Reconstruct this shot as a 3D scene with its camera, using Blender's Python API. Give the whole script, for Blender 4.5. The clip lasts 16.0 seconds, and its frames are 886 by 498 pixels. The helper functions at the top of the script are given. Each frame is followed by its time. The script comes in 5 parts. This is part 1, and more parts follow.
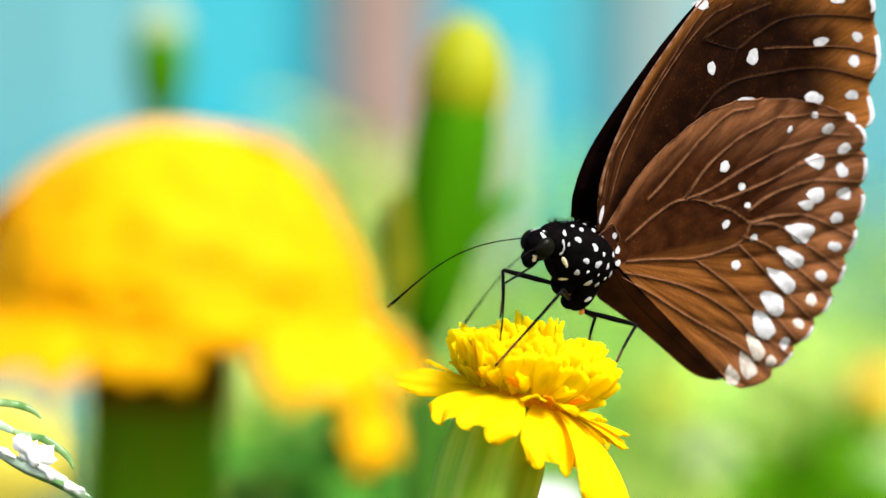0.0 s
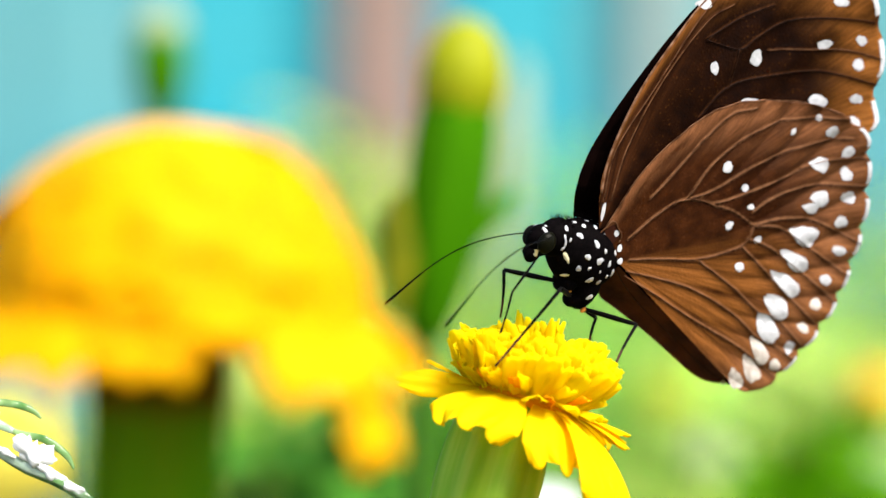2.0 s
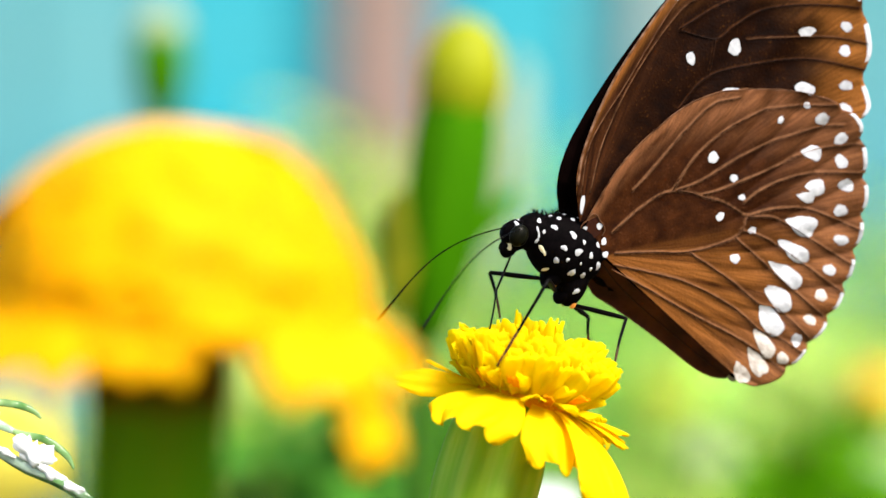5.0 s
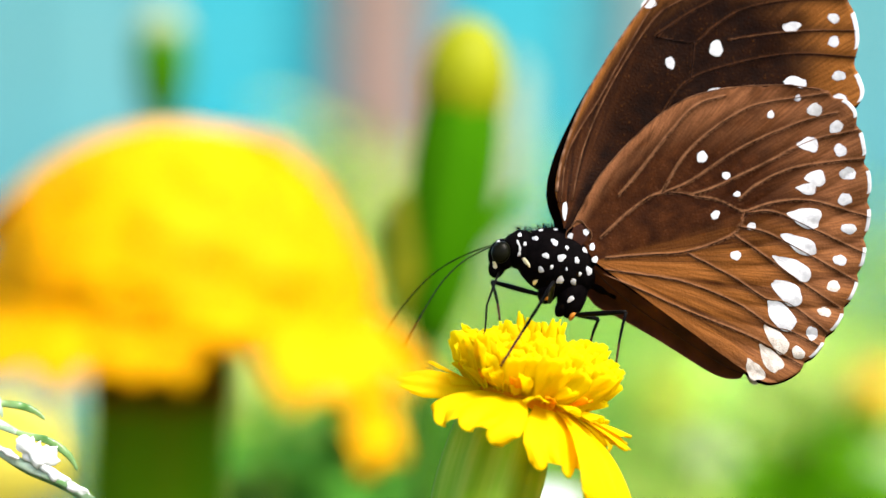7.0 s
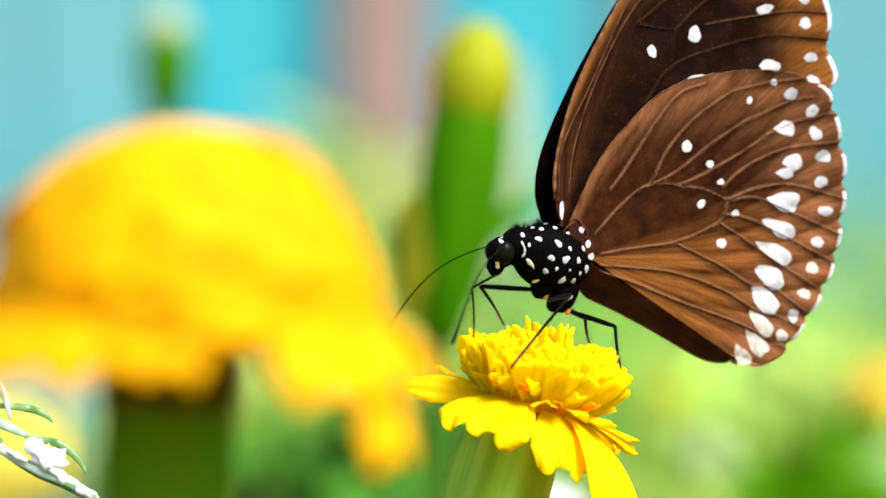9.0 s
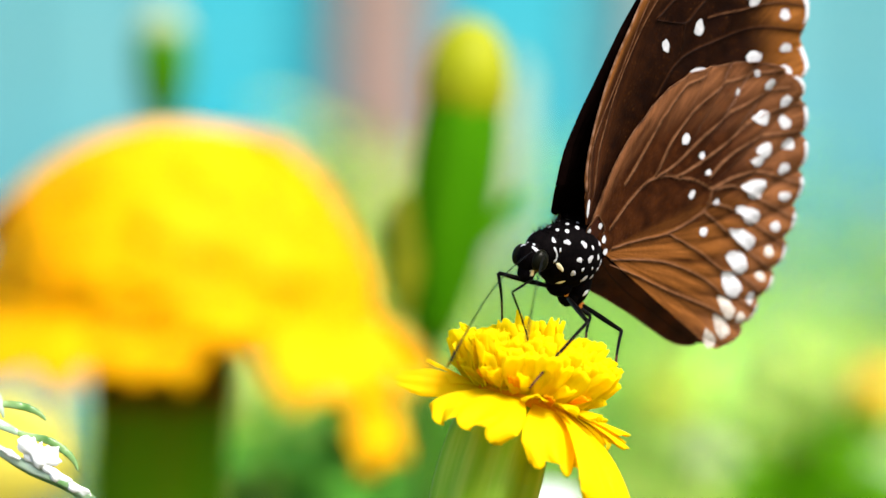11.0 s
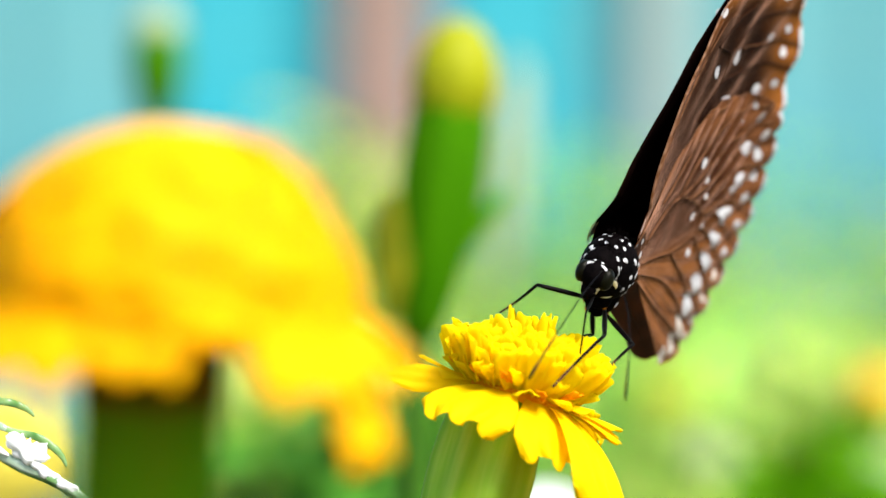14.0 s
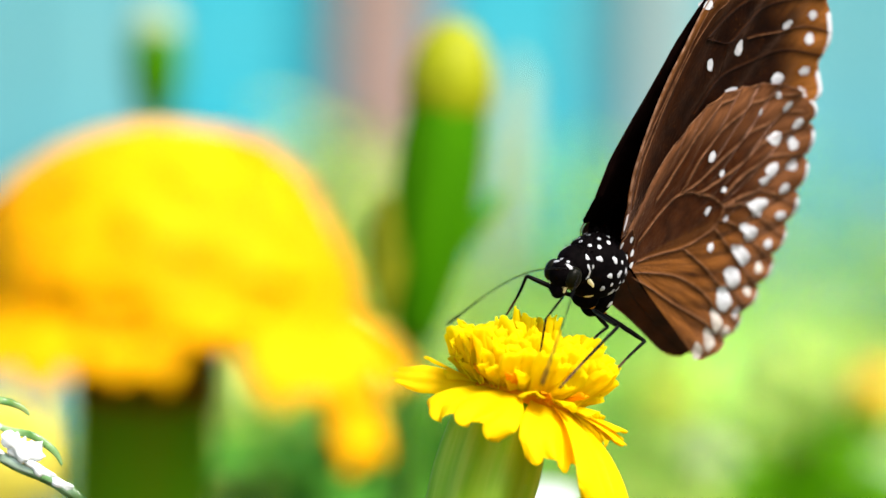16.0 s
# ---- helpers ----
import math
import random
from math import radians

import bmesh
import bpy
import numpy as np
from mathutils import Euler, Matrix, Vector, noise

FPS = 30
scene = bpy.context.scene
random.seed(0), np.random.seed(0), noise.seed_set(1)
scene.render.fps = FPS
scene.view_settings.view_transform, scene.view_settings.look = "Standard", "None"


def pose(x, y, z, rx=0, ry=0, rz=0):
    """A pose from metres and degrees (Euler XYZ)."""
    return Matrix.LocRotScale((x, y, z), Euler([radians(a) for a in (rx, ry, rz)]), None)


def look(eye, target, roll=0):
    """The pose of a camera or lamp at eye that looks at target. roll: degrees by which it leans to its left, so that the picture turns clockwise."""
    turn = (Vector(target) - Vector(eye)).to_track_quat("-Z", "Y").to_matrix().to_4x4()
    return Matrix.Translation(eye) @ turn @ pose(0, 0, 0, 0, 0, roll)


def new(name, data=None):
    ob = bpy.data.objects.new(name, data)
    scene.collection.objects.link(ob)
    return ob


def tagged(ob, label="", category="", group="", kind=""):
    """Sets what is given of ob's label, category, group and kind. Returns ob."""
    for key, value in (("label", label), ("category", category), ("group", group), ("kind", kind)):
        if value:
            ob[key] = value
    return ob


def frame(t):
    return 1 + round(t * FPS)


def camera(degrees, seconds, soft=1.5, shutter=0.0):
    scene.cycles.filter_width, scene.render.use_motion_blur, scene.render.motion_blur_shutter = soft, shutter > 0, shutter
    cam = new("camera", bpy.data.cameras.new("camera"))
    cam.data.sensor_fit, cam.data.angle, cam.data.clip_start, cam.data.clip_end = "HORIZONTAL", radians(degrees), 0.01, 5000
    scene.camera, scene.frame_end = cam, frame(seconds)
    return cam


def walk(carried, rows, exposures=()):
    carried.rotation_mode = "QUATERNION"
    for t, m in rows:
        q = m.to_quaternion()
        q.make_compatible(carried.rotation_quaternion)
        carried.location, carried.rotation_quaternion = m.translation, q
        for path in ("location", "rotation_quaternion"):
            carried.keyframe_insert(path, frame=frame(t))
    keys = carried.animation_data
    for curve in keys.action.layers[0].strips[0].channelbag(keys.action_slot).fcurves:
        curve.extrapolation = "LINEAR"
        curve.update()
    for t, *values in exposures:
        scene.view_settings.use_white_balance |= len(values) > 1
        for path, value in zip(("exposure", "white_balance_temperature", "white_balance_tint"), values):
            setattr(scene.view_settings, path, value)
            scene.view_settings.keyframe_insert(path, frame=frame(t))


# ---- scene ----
cam = camera(13.46, 16.0)
cam.data.dof.use_dof = True
cam.data.dof.focus_distance = 0.559
cam.data.dof.aperture_fstop = 9.6
CZ = 0.45  # height of the lens above the soil
walk(cam, [(0, look((0, -0.56, CZ), (0, 1, CZ))), (16.0, look((0, -0.56, CZ), (0, 1, CZ)))])

# ---- light ----
world = bpy.data.worlds.new("sky")
scene.world = world
world.use_nodes = True
nt = world.node_tree
bg = nt.nodes["Background"]
sky = nt.nodes.new("ShaderNodeTexSky")
sky.sky_type = "NISHITA"
sky.sun_disc = False
sky.sun_elevation = radians(52)
sky.sun_rotation = radians(138)
sky.air_density = 1.0
sky.dust_density = 2.5
sky.ozone_density = 1.0
bg.inputs["Strength"].default_value = 0.125
nt.links.new(sky.outputs[0], bg.inputs["Color"])
sun_data = bpy.data.lights.new("sun", "SUN")
sun_data.energy = 3.7
sun_data.angle = radians(28)
sun_data.color = (1.0, 0.95, 0.86)
sun = new("sun", sun_data)
sun.matrix_basis = look((1.02, -1.12, 1.95 + CZ), (0, 0, CZ))
scene.view_settings.exposure = 1.18


# ---- materials ----
def mat(name, col, col2=None, rough=0.6, scale=200.0, bump=0.0, bscale=600.0, sss=0.0, trans=0.0, spec=0.15, metal=0.0,
        sheen=0.0, rnd=0.0, detail=4.0, col3=None, scale3=40.0, stretch=(1, 1, 1)):
    """Two-scale noise between two or three colours, with bump; trans mixes in light through thin tissue."""
    m = bpy.data.materials.new(name)
    m.use_nodes = True
    t = m.node_tree
    bs = t.nodes["Principled BSDF"]
    out = t.nodes["Material Output"]
    co = t.nodes.new("ShaderNodeTexCoord")
    mp = t.nodes.new("ShaderNodeMapping")
    mp.inputs["Scale"].default_value = stretch
    t.links.new(co.outputs["Object"], mp.inputs[0])
    no = t.nodes.new("ShaderNodeTexNoise")
    no.inputs["Scale"].default_value = scale
    no.inputs["Detail"].default_value = detail
    t.links.new(mp.outputs[0], no.inputs["Vector"])
    rp = t.nodes.new("ShaderNodeValToRGB")
    rp.color_ramp.elements[0].position, rp.color_ramp.elements[1].position = 0.35, 0.68
    rp.color_ramp.elements[0].color = (*col, 1)
    rp.color_ramp.elements[1].color = (*(col2 or col), 1)
    t.links.new(no.outputs["Fac"], rp.inputs[0])
    c = rp.outputs[0]
    if col3:
        n3 = t.nodes.new("ShaderNodeTexNoise")
        n3.inputs["Scale"].default_value = scale3
        t.links.new(mp.outputs[0], n3.inputs["Vector"])
        r3 = t.nodes.new("ShaderNodeMapRange")
        r3.inputs["From Min"].default_value, r3.inputs["From Max"].default_value = 0.45, 0.7
        t.links.new(n3.outputs["Fac"], r3.inputs["Value"])
        mx = t.nodes.new("ShaderNodeMix")
        mx.data_type = "RGBA"
        t.links.new(r3.outputs[0], mx.inputs["Factor"])
        t.links.new(c, mx.inputs["A"])
        mx.inputs["B"].default_value = (*col3, 1)
        c = mx.outputs["Result"]
    if rnd:
        oi = t.nodes.new("ShaderNodeObjectInfo")
        mr = t.nodes.new("ShaderNodeMapRange")
        mr.inputs["To Min"].default_value, mr.inputs["To Max"].default_value = 1 - rnd, 1 + rnd
        t.links.new(oi.outputs["Random"], mr.inputs["Value"])
        hs = t.nodes.new("ShaderNodeHueSaturation")
        t.links.new(mr.outputs[0], hs.inputs["Value"])
        t.links.new(c, hs.inputs["Color"])
        c = hs.outputs[0]
    t.links.new(c, bs.inputs["Base Color"])
    bs.inputs["Roughness"].default_value = rough
    bs.inputs["Metallic"].default_value = metal
    bs.inputs["Specular IOR Level"].default_value = spec
    bs.inputs["Sheen Weight"].default_value = sheen
    if sss:
        bs.inputs["Subsurface Weight"].default_value = sss
        bs.inputs["Subsurface Radius"].default_value = (0.003, 0.002, 0.0005)
        bs.inputs["Subsurface Scale"].default_value = 0.5
    if bump:
        bn = t.nodes.new("ShaderNodeTexNoise")
        bn.inputs["Scale"].default_value = bscale
        bn.inputs["Detail"].default_value = 5
        t.links.new(mp.outputs[0], bn.inputs["Vector"])
        bu = t.nodes.new("ShaderNodeBump")
        bu.inputs["Strength"].default_value = bump
        bu.inputs["Distance"].default_value = 0.0004
        t.links.new(bn.outputs["Fac"], bu.inputs["Height"])
        t.links.new(bu.outputs[0], bs.inputs["Normal"])
    if trans:
        tr = t.nodes.new("ShaderNodeBsdfTranslucent")
        t.links.new(c, tr.inputs["Color"])
        ms = t.nodes.new("ShaderNodeMixShader")
        ms.inputs[0].default_value = trans
        t.links.new(bs.outputs[0], ms.inputs[1])
        t.links.new(tr.outputs[0], ms.inputs[2])
        t.links.new(ms.outputs[0], out.inputs[0])
    return m




def wing_mat(name, dark, mid, light, lo, hi, margin, rim, sheen, edge=(0.5, 0.97, 0.75)):
    """Wing scales: a fine grain, a lighter sector between the angles lo and hi, a paler margin."""
    m = bpy.data.materials.new(name)
    m.use_nodes = True
    t = m.node_tree
    bs = t.nodes["Principled BSDF"]
    out = t.nodes["Material Output"]
    uv = t.nodes.new("ShaderNodeUVMap")
    uv.uv_map = "span"
    co = t.nodes.new("ShaderNodeTexCoord")
    fib = t.nodes.new("ShaderNodeTexNoise")
    fib.inputs["Scale"].default_value = 420
    fib.inputs["Detail"].default_value = 6
    t.links.new(co.outputs["Object"], fib.inputs["Vector"])
    rp = t.nodes.new("ShaderNodeValToRGB")
    rp.color_ramp.elements[0].position, rp.color_ramp.elements[1].position = 0.30, 0.75
    rp.color_ramp.elements[0].color = (*dark, 1)
    rp.color_ramp.elements[1].color = (*mid, 1)
    t.links.new(fib.outputs["Fac"], rp.inputs[0])
    sx = t.nodes.new("ShaderNodeSeparateXYZ")
    t.links.new(uv.outputs[0], sx.inputs[0])

    def ramp(sock, a, b, c):
        r = t.nodes.new("ShaderNodeMapRange")
        r.interpolation_type = "SMOOTHSTEP"
        r.inputs["From Min"].default_value, r.inputs["From Max"].default_value = a, b
        r.inputs["To Max"].default_value = c
        t.links.new(sock, r.inputs["Value"])
        return r.outputs[0]

    def times(a, b):
        n = t.nodes.new("ShaderNodeMath")
        n.operation = "MULTIPLY"
        t.links.new(a, n.inputs[0])
        t.links.new(b, n.inputs[1])
        return n.outputs[0]

    def blend(f, a, col):
        n = t.nodes.new("ShaderNodeMix")
        n.data_type = "RGBA"
        t.links.new(f, n.inputs["Factor"])
        t.links.new(a, n.inputs["A"])
        n.inputs["B"].default_value = (*col, 1)
        return n.outputs["Result"]

    sector = times(ramp(sx.outputs[0], lo - 0.25, lo + 0.1, 1.0), ramp(sx.outputs[0], hi + 0.35, hi, 1.0))
    cl = t.nodes.new("ShaderNodeTexNoise")
    cl.inputs["Scale"].default_value = 3.2
    cl.inputs["Detail"].default_value = 3
    t.links.new(uv.outputs[0], cl.inputs["Vector"])
    wide = t.nodes.new("ShaderNodeMapping")
    wide.inputs["Scale"].default_value = (15, 1.6, 1)
    t.links.new(uv.outputs[0], wide.inputs[0])
    band = t.nodes.new("ShaderNodeTexNoise")
    band.inputs["Scale"].default_value = 1.0
    band.inputs["Detail"].default_value = 3
    t.links.new(wide.outputs[0], band.inputs["Vector"])
    c = blend(times(sector, ramp(band.outputs["Fac"], 0.28, 0.62, 0.95)), rp.outputs[0], light)
    # fine streaks that fan out from the root
    fan = t.nodes.new("ShaderNodeMapping")
    fan.inputs["Scale"].default_value = (120, 7.0, 1)
    t.links.new(uv.outputs[0], fan.inputs[0])
    st = t.nodes.new("ShaderNodeTexNoise")
    st.inputs["Scale"].default_value = 1.0
    st.inputs["Detail"].default_value = 5
    st.inputs["Roughness"].default_value = 0.65
    t.links.new(fan.outputs[0], st.inputs["Vector"])
    c = blend(times(ramp(sx.outputs[1], *edge), ramp(cl.outputs["Fac"], 0.25, 0.5, 1.0)), c, margin)
    uv2 = t.nodes.new("ShaderNodeUVMap")
    uv2.uv_map = "vein"
    sv = t.nodes.new("ShaderNodeSeparateXYZ")
    t.links.new(uv2.outputs[0], sv.inputs[0])
    gr = t.nodes.new("ShaderNodeTexNoise")
    gr.inputs["Scale"].default_value = 2600
    t.links.new(co.outputs["Object"], gr.inputs["Vector"])
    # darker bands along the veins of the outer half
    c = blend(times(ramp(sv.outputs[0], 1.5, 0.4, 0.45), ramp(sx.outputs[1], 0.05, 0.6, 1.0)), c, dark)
    # painted shade and light of the vein ridges: dark line under, paler one over
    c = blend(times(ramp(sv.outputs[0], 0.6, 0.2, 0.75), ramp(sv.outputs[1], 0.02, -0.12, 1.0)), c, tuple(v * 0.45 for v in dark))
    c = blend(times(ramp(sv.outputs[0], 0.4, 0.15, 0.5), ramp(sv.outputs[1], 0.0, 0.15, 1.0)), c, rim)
    c = blend(times(ramp(st.outputs["Fac"], 0.62, 0.38, 0.42), ramp(sv.outputs[0], 0.0, 0.6, 1.0)), c, dark)
    # pale scales beside the veins, and single pale scales strewn over the membrane
    c = blend(times(ramp(sv.outputs[0], 0.42, 0.1, 0.5), ramp(gr.outputs["Fac"], 0.35, 0.6, 1.0)), c, rim)
    c = blend(times(ramp(gr.outputs["Fac"], 0.60, 0.72, 0.10), ramp(fib.outputs["Fac"], 0.4, 0.6, 1.0)), c, margin)
    t.links.new(c, bs.inputs["Base Color"])
    bs.inputs["Roughness"].default_value = 0.55
    bs.inputs["Sheen Weight"].default_value = sheen
    bs.inputs["Sheen Roughness"].default_value = 0.22
    bs.inputs["Sheen Tint"].default_value = (1.0, 0.55, 0.38, 1)
    bs.inputs["Specular IOR Level"].default_value = 0.03
    bu = t.nodes.new("ShaderNodeBump")
    bu.inputs["Strength"].default_value = 0.35
    bu.inputs["Distance"].default_value = 0.0003
    t.links.new(gr.outputs["Fac"], bu.inputs["Height"])
    t.links.new(bu.outputs[0], bs.inputs["Normal"])
    tr = t.nodes.new("ShaderNodeBsdfTranslucent")
    t.links.new(c, tr.inputs["Color"])
    ms = t.nodes.new("ShaderNodeMixShader")
    ms.inputs[0].default_value = 0.03
    t.links.new(bs.outputs[0], ms.inputs[1])
    t.links.new(tr.outputs[0], ms.inputs[2])
    t.links.new(ms.outputs[0], out.inputs[0])
    return m


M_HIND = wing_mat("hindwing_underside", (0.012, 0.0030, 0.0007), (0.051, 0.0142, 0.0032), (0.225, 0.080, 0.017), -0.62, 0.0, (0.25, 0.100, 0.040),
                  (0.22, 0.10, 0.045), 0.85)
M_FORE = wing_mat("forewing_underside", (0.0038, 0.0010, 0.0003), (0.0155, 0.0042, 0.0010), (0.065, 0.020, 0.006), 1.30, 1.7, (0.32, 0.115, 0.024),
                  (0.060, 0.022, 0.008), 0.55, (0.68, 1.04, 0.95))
M_UPPER = mat("wing_upperside", (0.0022, 0.0010, 0.0009), (0.005, 0.0022, 0.0018), 0.6, 300, 0.3, 2600, spec=0.0)
M_FOLD = mat("wing_inner_fold", (0.017, 0.0036, 0.0012), (0.046, 0.011, 0.003), 0.6, 250, 0.3, 2400, trans=0.08, spec=0.1)
M_EDGE = mat("wing_leading_edge", (0.09, 0.035, 0.012), (0.24, 0.13, 0.08), 0.6, 700, spec=0.05)
M_VEIN = mat("wing_vein", (0.026, 0.009, 0.003), (0.16, 0.072, 0.034), 0.5, 420, spec=0.05)
M_DARKVEIN = mat("dark_wing_vein", (0.004, 0.0012, 0.0005), (0.016, 0.005, 0.002), 0.5, 420, spec=0.05)
M_SPOT = mat("white_scales", (0.37, 0.372, 0.395), (0.50, 0.50, 0.52), 0.7, 1300, 0.15, 3000, rnd=0.10)
M_SPOT2 = mat("cream_grey_scales", (0.36, 0.31, 0.27), (0.58, 0.53, 0.48), 0.7, 900, 0.35, 3000, rnd=0.12)
M_BODY = mat("black_scales", (0.0012, 0.0009, 0.0010), (0.003, 0.0021, 0.0023), 0.7, 900, 0.25, 2500, spec=0.012)
M_LEG = mat("black_chitin", (0.0015, 0.0012, 0.0012), (0.003, 0.0024, 0.002), 0.4, 900, 0.2, 3000, spec=0.04)
M_TARSUS = mat("red_brown_chitin", (0.03, 0.008, 0.004), (0.06, 0.02, 0.008), 0.45, 900, 0.2, 3000)
M_AMBER = mat("amber_joint", (0.30, 0.09, 0.01), (0.5, 0.22, 0.03), 0.5, 900, spec=0.1)
M_CREAM = mat("cream_scales", (0.62, 0.55, 0.30), (0.75, 0.7, 0.5), 0.7, 900)
M_EYE = mat("compound_eye", (0.003, 0.003, 0.0015), (0.006, 0.006, 0.0025), 0.28, 600, 0.1, 9000, spec=0.055)
M_YEL = mat("yellow_petal", (0.90, 0.475, 0.001), (0.92, 0.525, 0.001), 0.6, 160, 0.2, 1500, trans=0.44, spec=0.05, rnd=0.04)
M_RAY = mat("ray_petal", (0.96, 0.70, 0.001), (0.98, 0.76, 0.002), 0.6, 300, 0.3, 1500, trans=0.58, spec=0.05, rnd=0.05)
M_FLORET = mat("floret_petal", (0.97, 0.81, 0.002), (0.98, 0.87, 0.006), 0.6, 300, 0.2, 1500, trans=0.72, spec=0.05, rnd=0.05)
M_ORANGE = mat("orange_petal", (0.90, 0.36, 0.001), (0.92, 0.48, 0.001), 0.6, 200, 0.2, 1500, trans=0.35, spec=0.05, rnd=0.06)
M_BUTTER = mat("pale_yellow_petal", (0.62, 0.52, 0.04), (0.66, 0.58, 0.12), 0.6, 160, 0.2, 1500, trans=0.4, spec=0.05, rnd=0.05)
M_CALYX = mat("calyx_green", (0.16, 0.47, 0.014), (0.42, 0.65, 0.09), 0.55, 420, 0.4, 900, trans=0.2, spec=0.06, col3=(0.19, 0.31, 0.012), scale3=70,
              stretch=(1, 1, 0.06))
M_CALYX2 = mat("calyx_dark", (0.050, 0.25, 0.001), (0.085, 0.33, 0.002), 0.6, 120, 0.4, 900, trans=0.1, spec=0.02, col3=(0.10, 0.17, 0.003), scale3=60,
               stretch=(1, 1, 0.2))
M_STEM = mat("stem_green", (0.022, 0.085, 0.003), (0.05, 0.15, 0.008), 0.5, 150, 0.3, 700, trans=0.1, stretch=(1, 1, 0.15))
M_BUD = mat("bud_green", (0.040, 0.17, 0.001), (0.066, 0.23, 0.001), 0.6, 120, 0.3, 700, trans=0.25, spec=0.02, stretch=(1, 1, 0.2))
M_BUDTIP = mat("bud_lime", (0.30, 0.335, 0.004), (0.38, 0.40, 0.006), 0.5, 150, 0.2, 700, trans=0.35)
M_LEAF = mat("leaf_green", (0.04, 0.155, 0.012), (0.07, 0.23, 0.02), 0.55, 90, 0.3, 500, trans=0.3, rnd=0.35)
M_LEAF2 = mat("leaf_lime", (0.53, 0.69, 0.11), (0.69, 0.80, 0.25), 0.5, 90, 0.3, 500, trans=0.48, rnd=0.3)
M_VIVID = mat("leaf_vivid", (0.085, 0.30, 0.001), (0.13, 0.38, 0.002), 0.6, 90, 0.3, 500, trans=0.3, spec=0.03, rnd=0.2)
M_FRESH = mat("leaf_fresh", (0.30, 0.61, 0.09), (0.42, 0.70, 0.16), 0.6, 90, 0.3, 500, trans=0.45, spec=0.05, rnd=0.2)
# colour of the shade and orange bounce under the big head's petals
M_BROWN = mat("petal_shade_brown", (0.085, 0.066, 0.002), (0.13, 0.085, 0.003), 0.7, 160, 0.4, 900, spec=0.02, stretch=(1, 1, 0.3))
M_OLIVE = mat("olive_bract", (0.15, 0.18, 0.004), (0.24, 0.24, 0.006), 0.5, 150, 0.3, 700, trans=0.3, spec=0.1)
M_PALE = mat("pale_bud", (0.36, 0.44, 0.25), (0.44, 0.52, 0.32), 0.5, 120, 0.2, 600, trans=0.3)
# the leaf's gloss highlights are put into the near-white second colour
M_GLOSSLEAF = mat("leaf_with_painted_shine", (0.12, 0.28, 0.08), (0.62, 0.70, 0.62), 0.12, 130, 0.3, 700, trans=0.15, spec=0.9)
M_GLOSSGREEN = mat("glossy_leaflet", (0.06, 0.20, 0.03), (0.30, 0.46, 0.18), 0.25, 260, 0.3, 900, trans=0.3, spec=0.5)
# white for the leaf's drawn highlights and for the small blossom
M_WHITE = mat("blossom_and_shine_white", (0.8, 0.82, 0.82), (0.86, 0.87, 0.87), 0.1, 300, spec=0.9)
M_WALL = mat("turquoise_paint", (0.016, 0.285, 0.365), (0.028, 0.335, 0.42), 0.8, 3, 0.3, 60, spec=0.1, col3=(0.08, 0.31, 0.34), scale3=1.2)
M_WALL2 = mat("faded_turquoise_paint", (0.080, 0.29, 0.335), (0.113, 0.326, 0.36), 0.8, 3, 0.3, 60, spec=0.1, col3=(0.125, 0.285, 0.28), scale3=1.2)
M_POST = mat("weathered_post", (0.21, 0.145, 0.12), (0.29, 0.20, 0.17), 0.75, 8, 0.5, 60, stretch=(3, 3, 0.4))
M_POST2 = mat("grey_post", (0.22, 0.30, 0.29), (0.28, 0.36, 0.34), 0.75, 8, 0.5, 60, stretch=(3, 3, 0.4))
M_SOIL = mat("soil", (0.07, 0.05, 0.03), (0.13, 0.10, 0.06), 0.9, 14, 0.8, 60, col3=(0.06, 0.12, 0.03), scale3=3)


# ---- mesh helpers ----
def part(name, bm, material, parent=None, label="", smooth=True):
    me = bpy.data.meshes.new(name)
    bmesh.ops.recalc_face_normals(bm, faces=bm.faces)
    bm.to_mesh(me)
    bm.free()
    for m in (material if isinstance(material, (list, tuple)) else [material]):
        me.materials.append(m)
    if smooth:
        for p in me.polygons:
            p.use_smooth = True
    ob = new(name, me)
    if parent:
        ob.parent = parent
    if label:
        tagged(ob, label)
    return ob


def again(name, mesh, parent, m):
    """One more piece on the same mesh, at the pose m in its parent's space."""
    ob = new(name, mesh)
    ob.parent = parent
    ob.matrix_basis = m
    return ob


def spline(pts, n):
    """Catmull-Rom through the points, n samples."""
    p = [np.array(q, float) for q in pts]
    p = [2 * p[0] - p[1]] + p + [2 * p[-1] - p[-2]]
    out = []
    seg = len(p) - 3
    for i in range(n):
        u = i / (n - 1) * seg
        k = min(int(u), seg - 1)
        u -= k
        a, b, c, d = p[k:k + 4]
        out.append(0.5 * (2 * b + (c - a) * u + (2 * a - 5 * b + 4 * c - d) * u * u + (3 * b - a - 3 * c + d) * u ** 3))
    return out


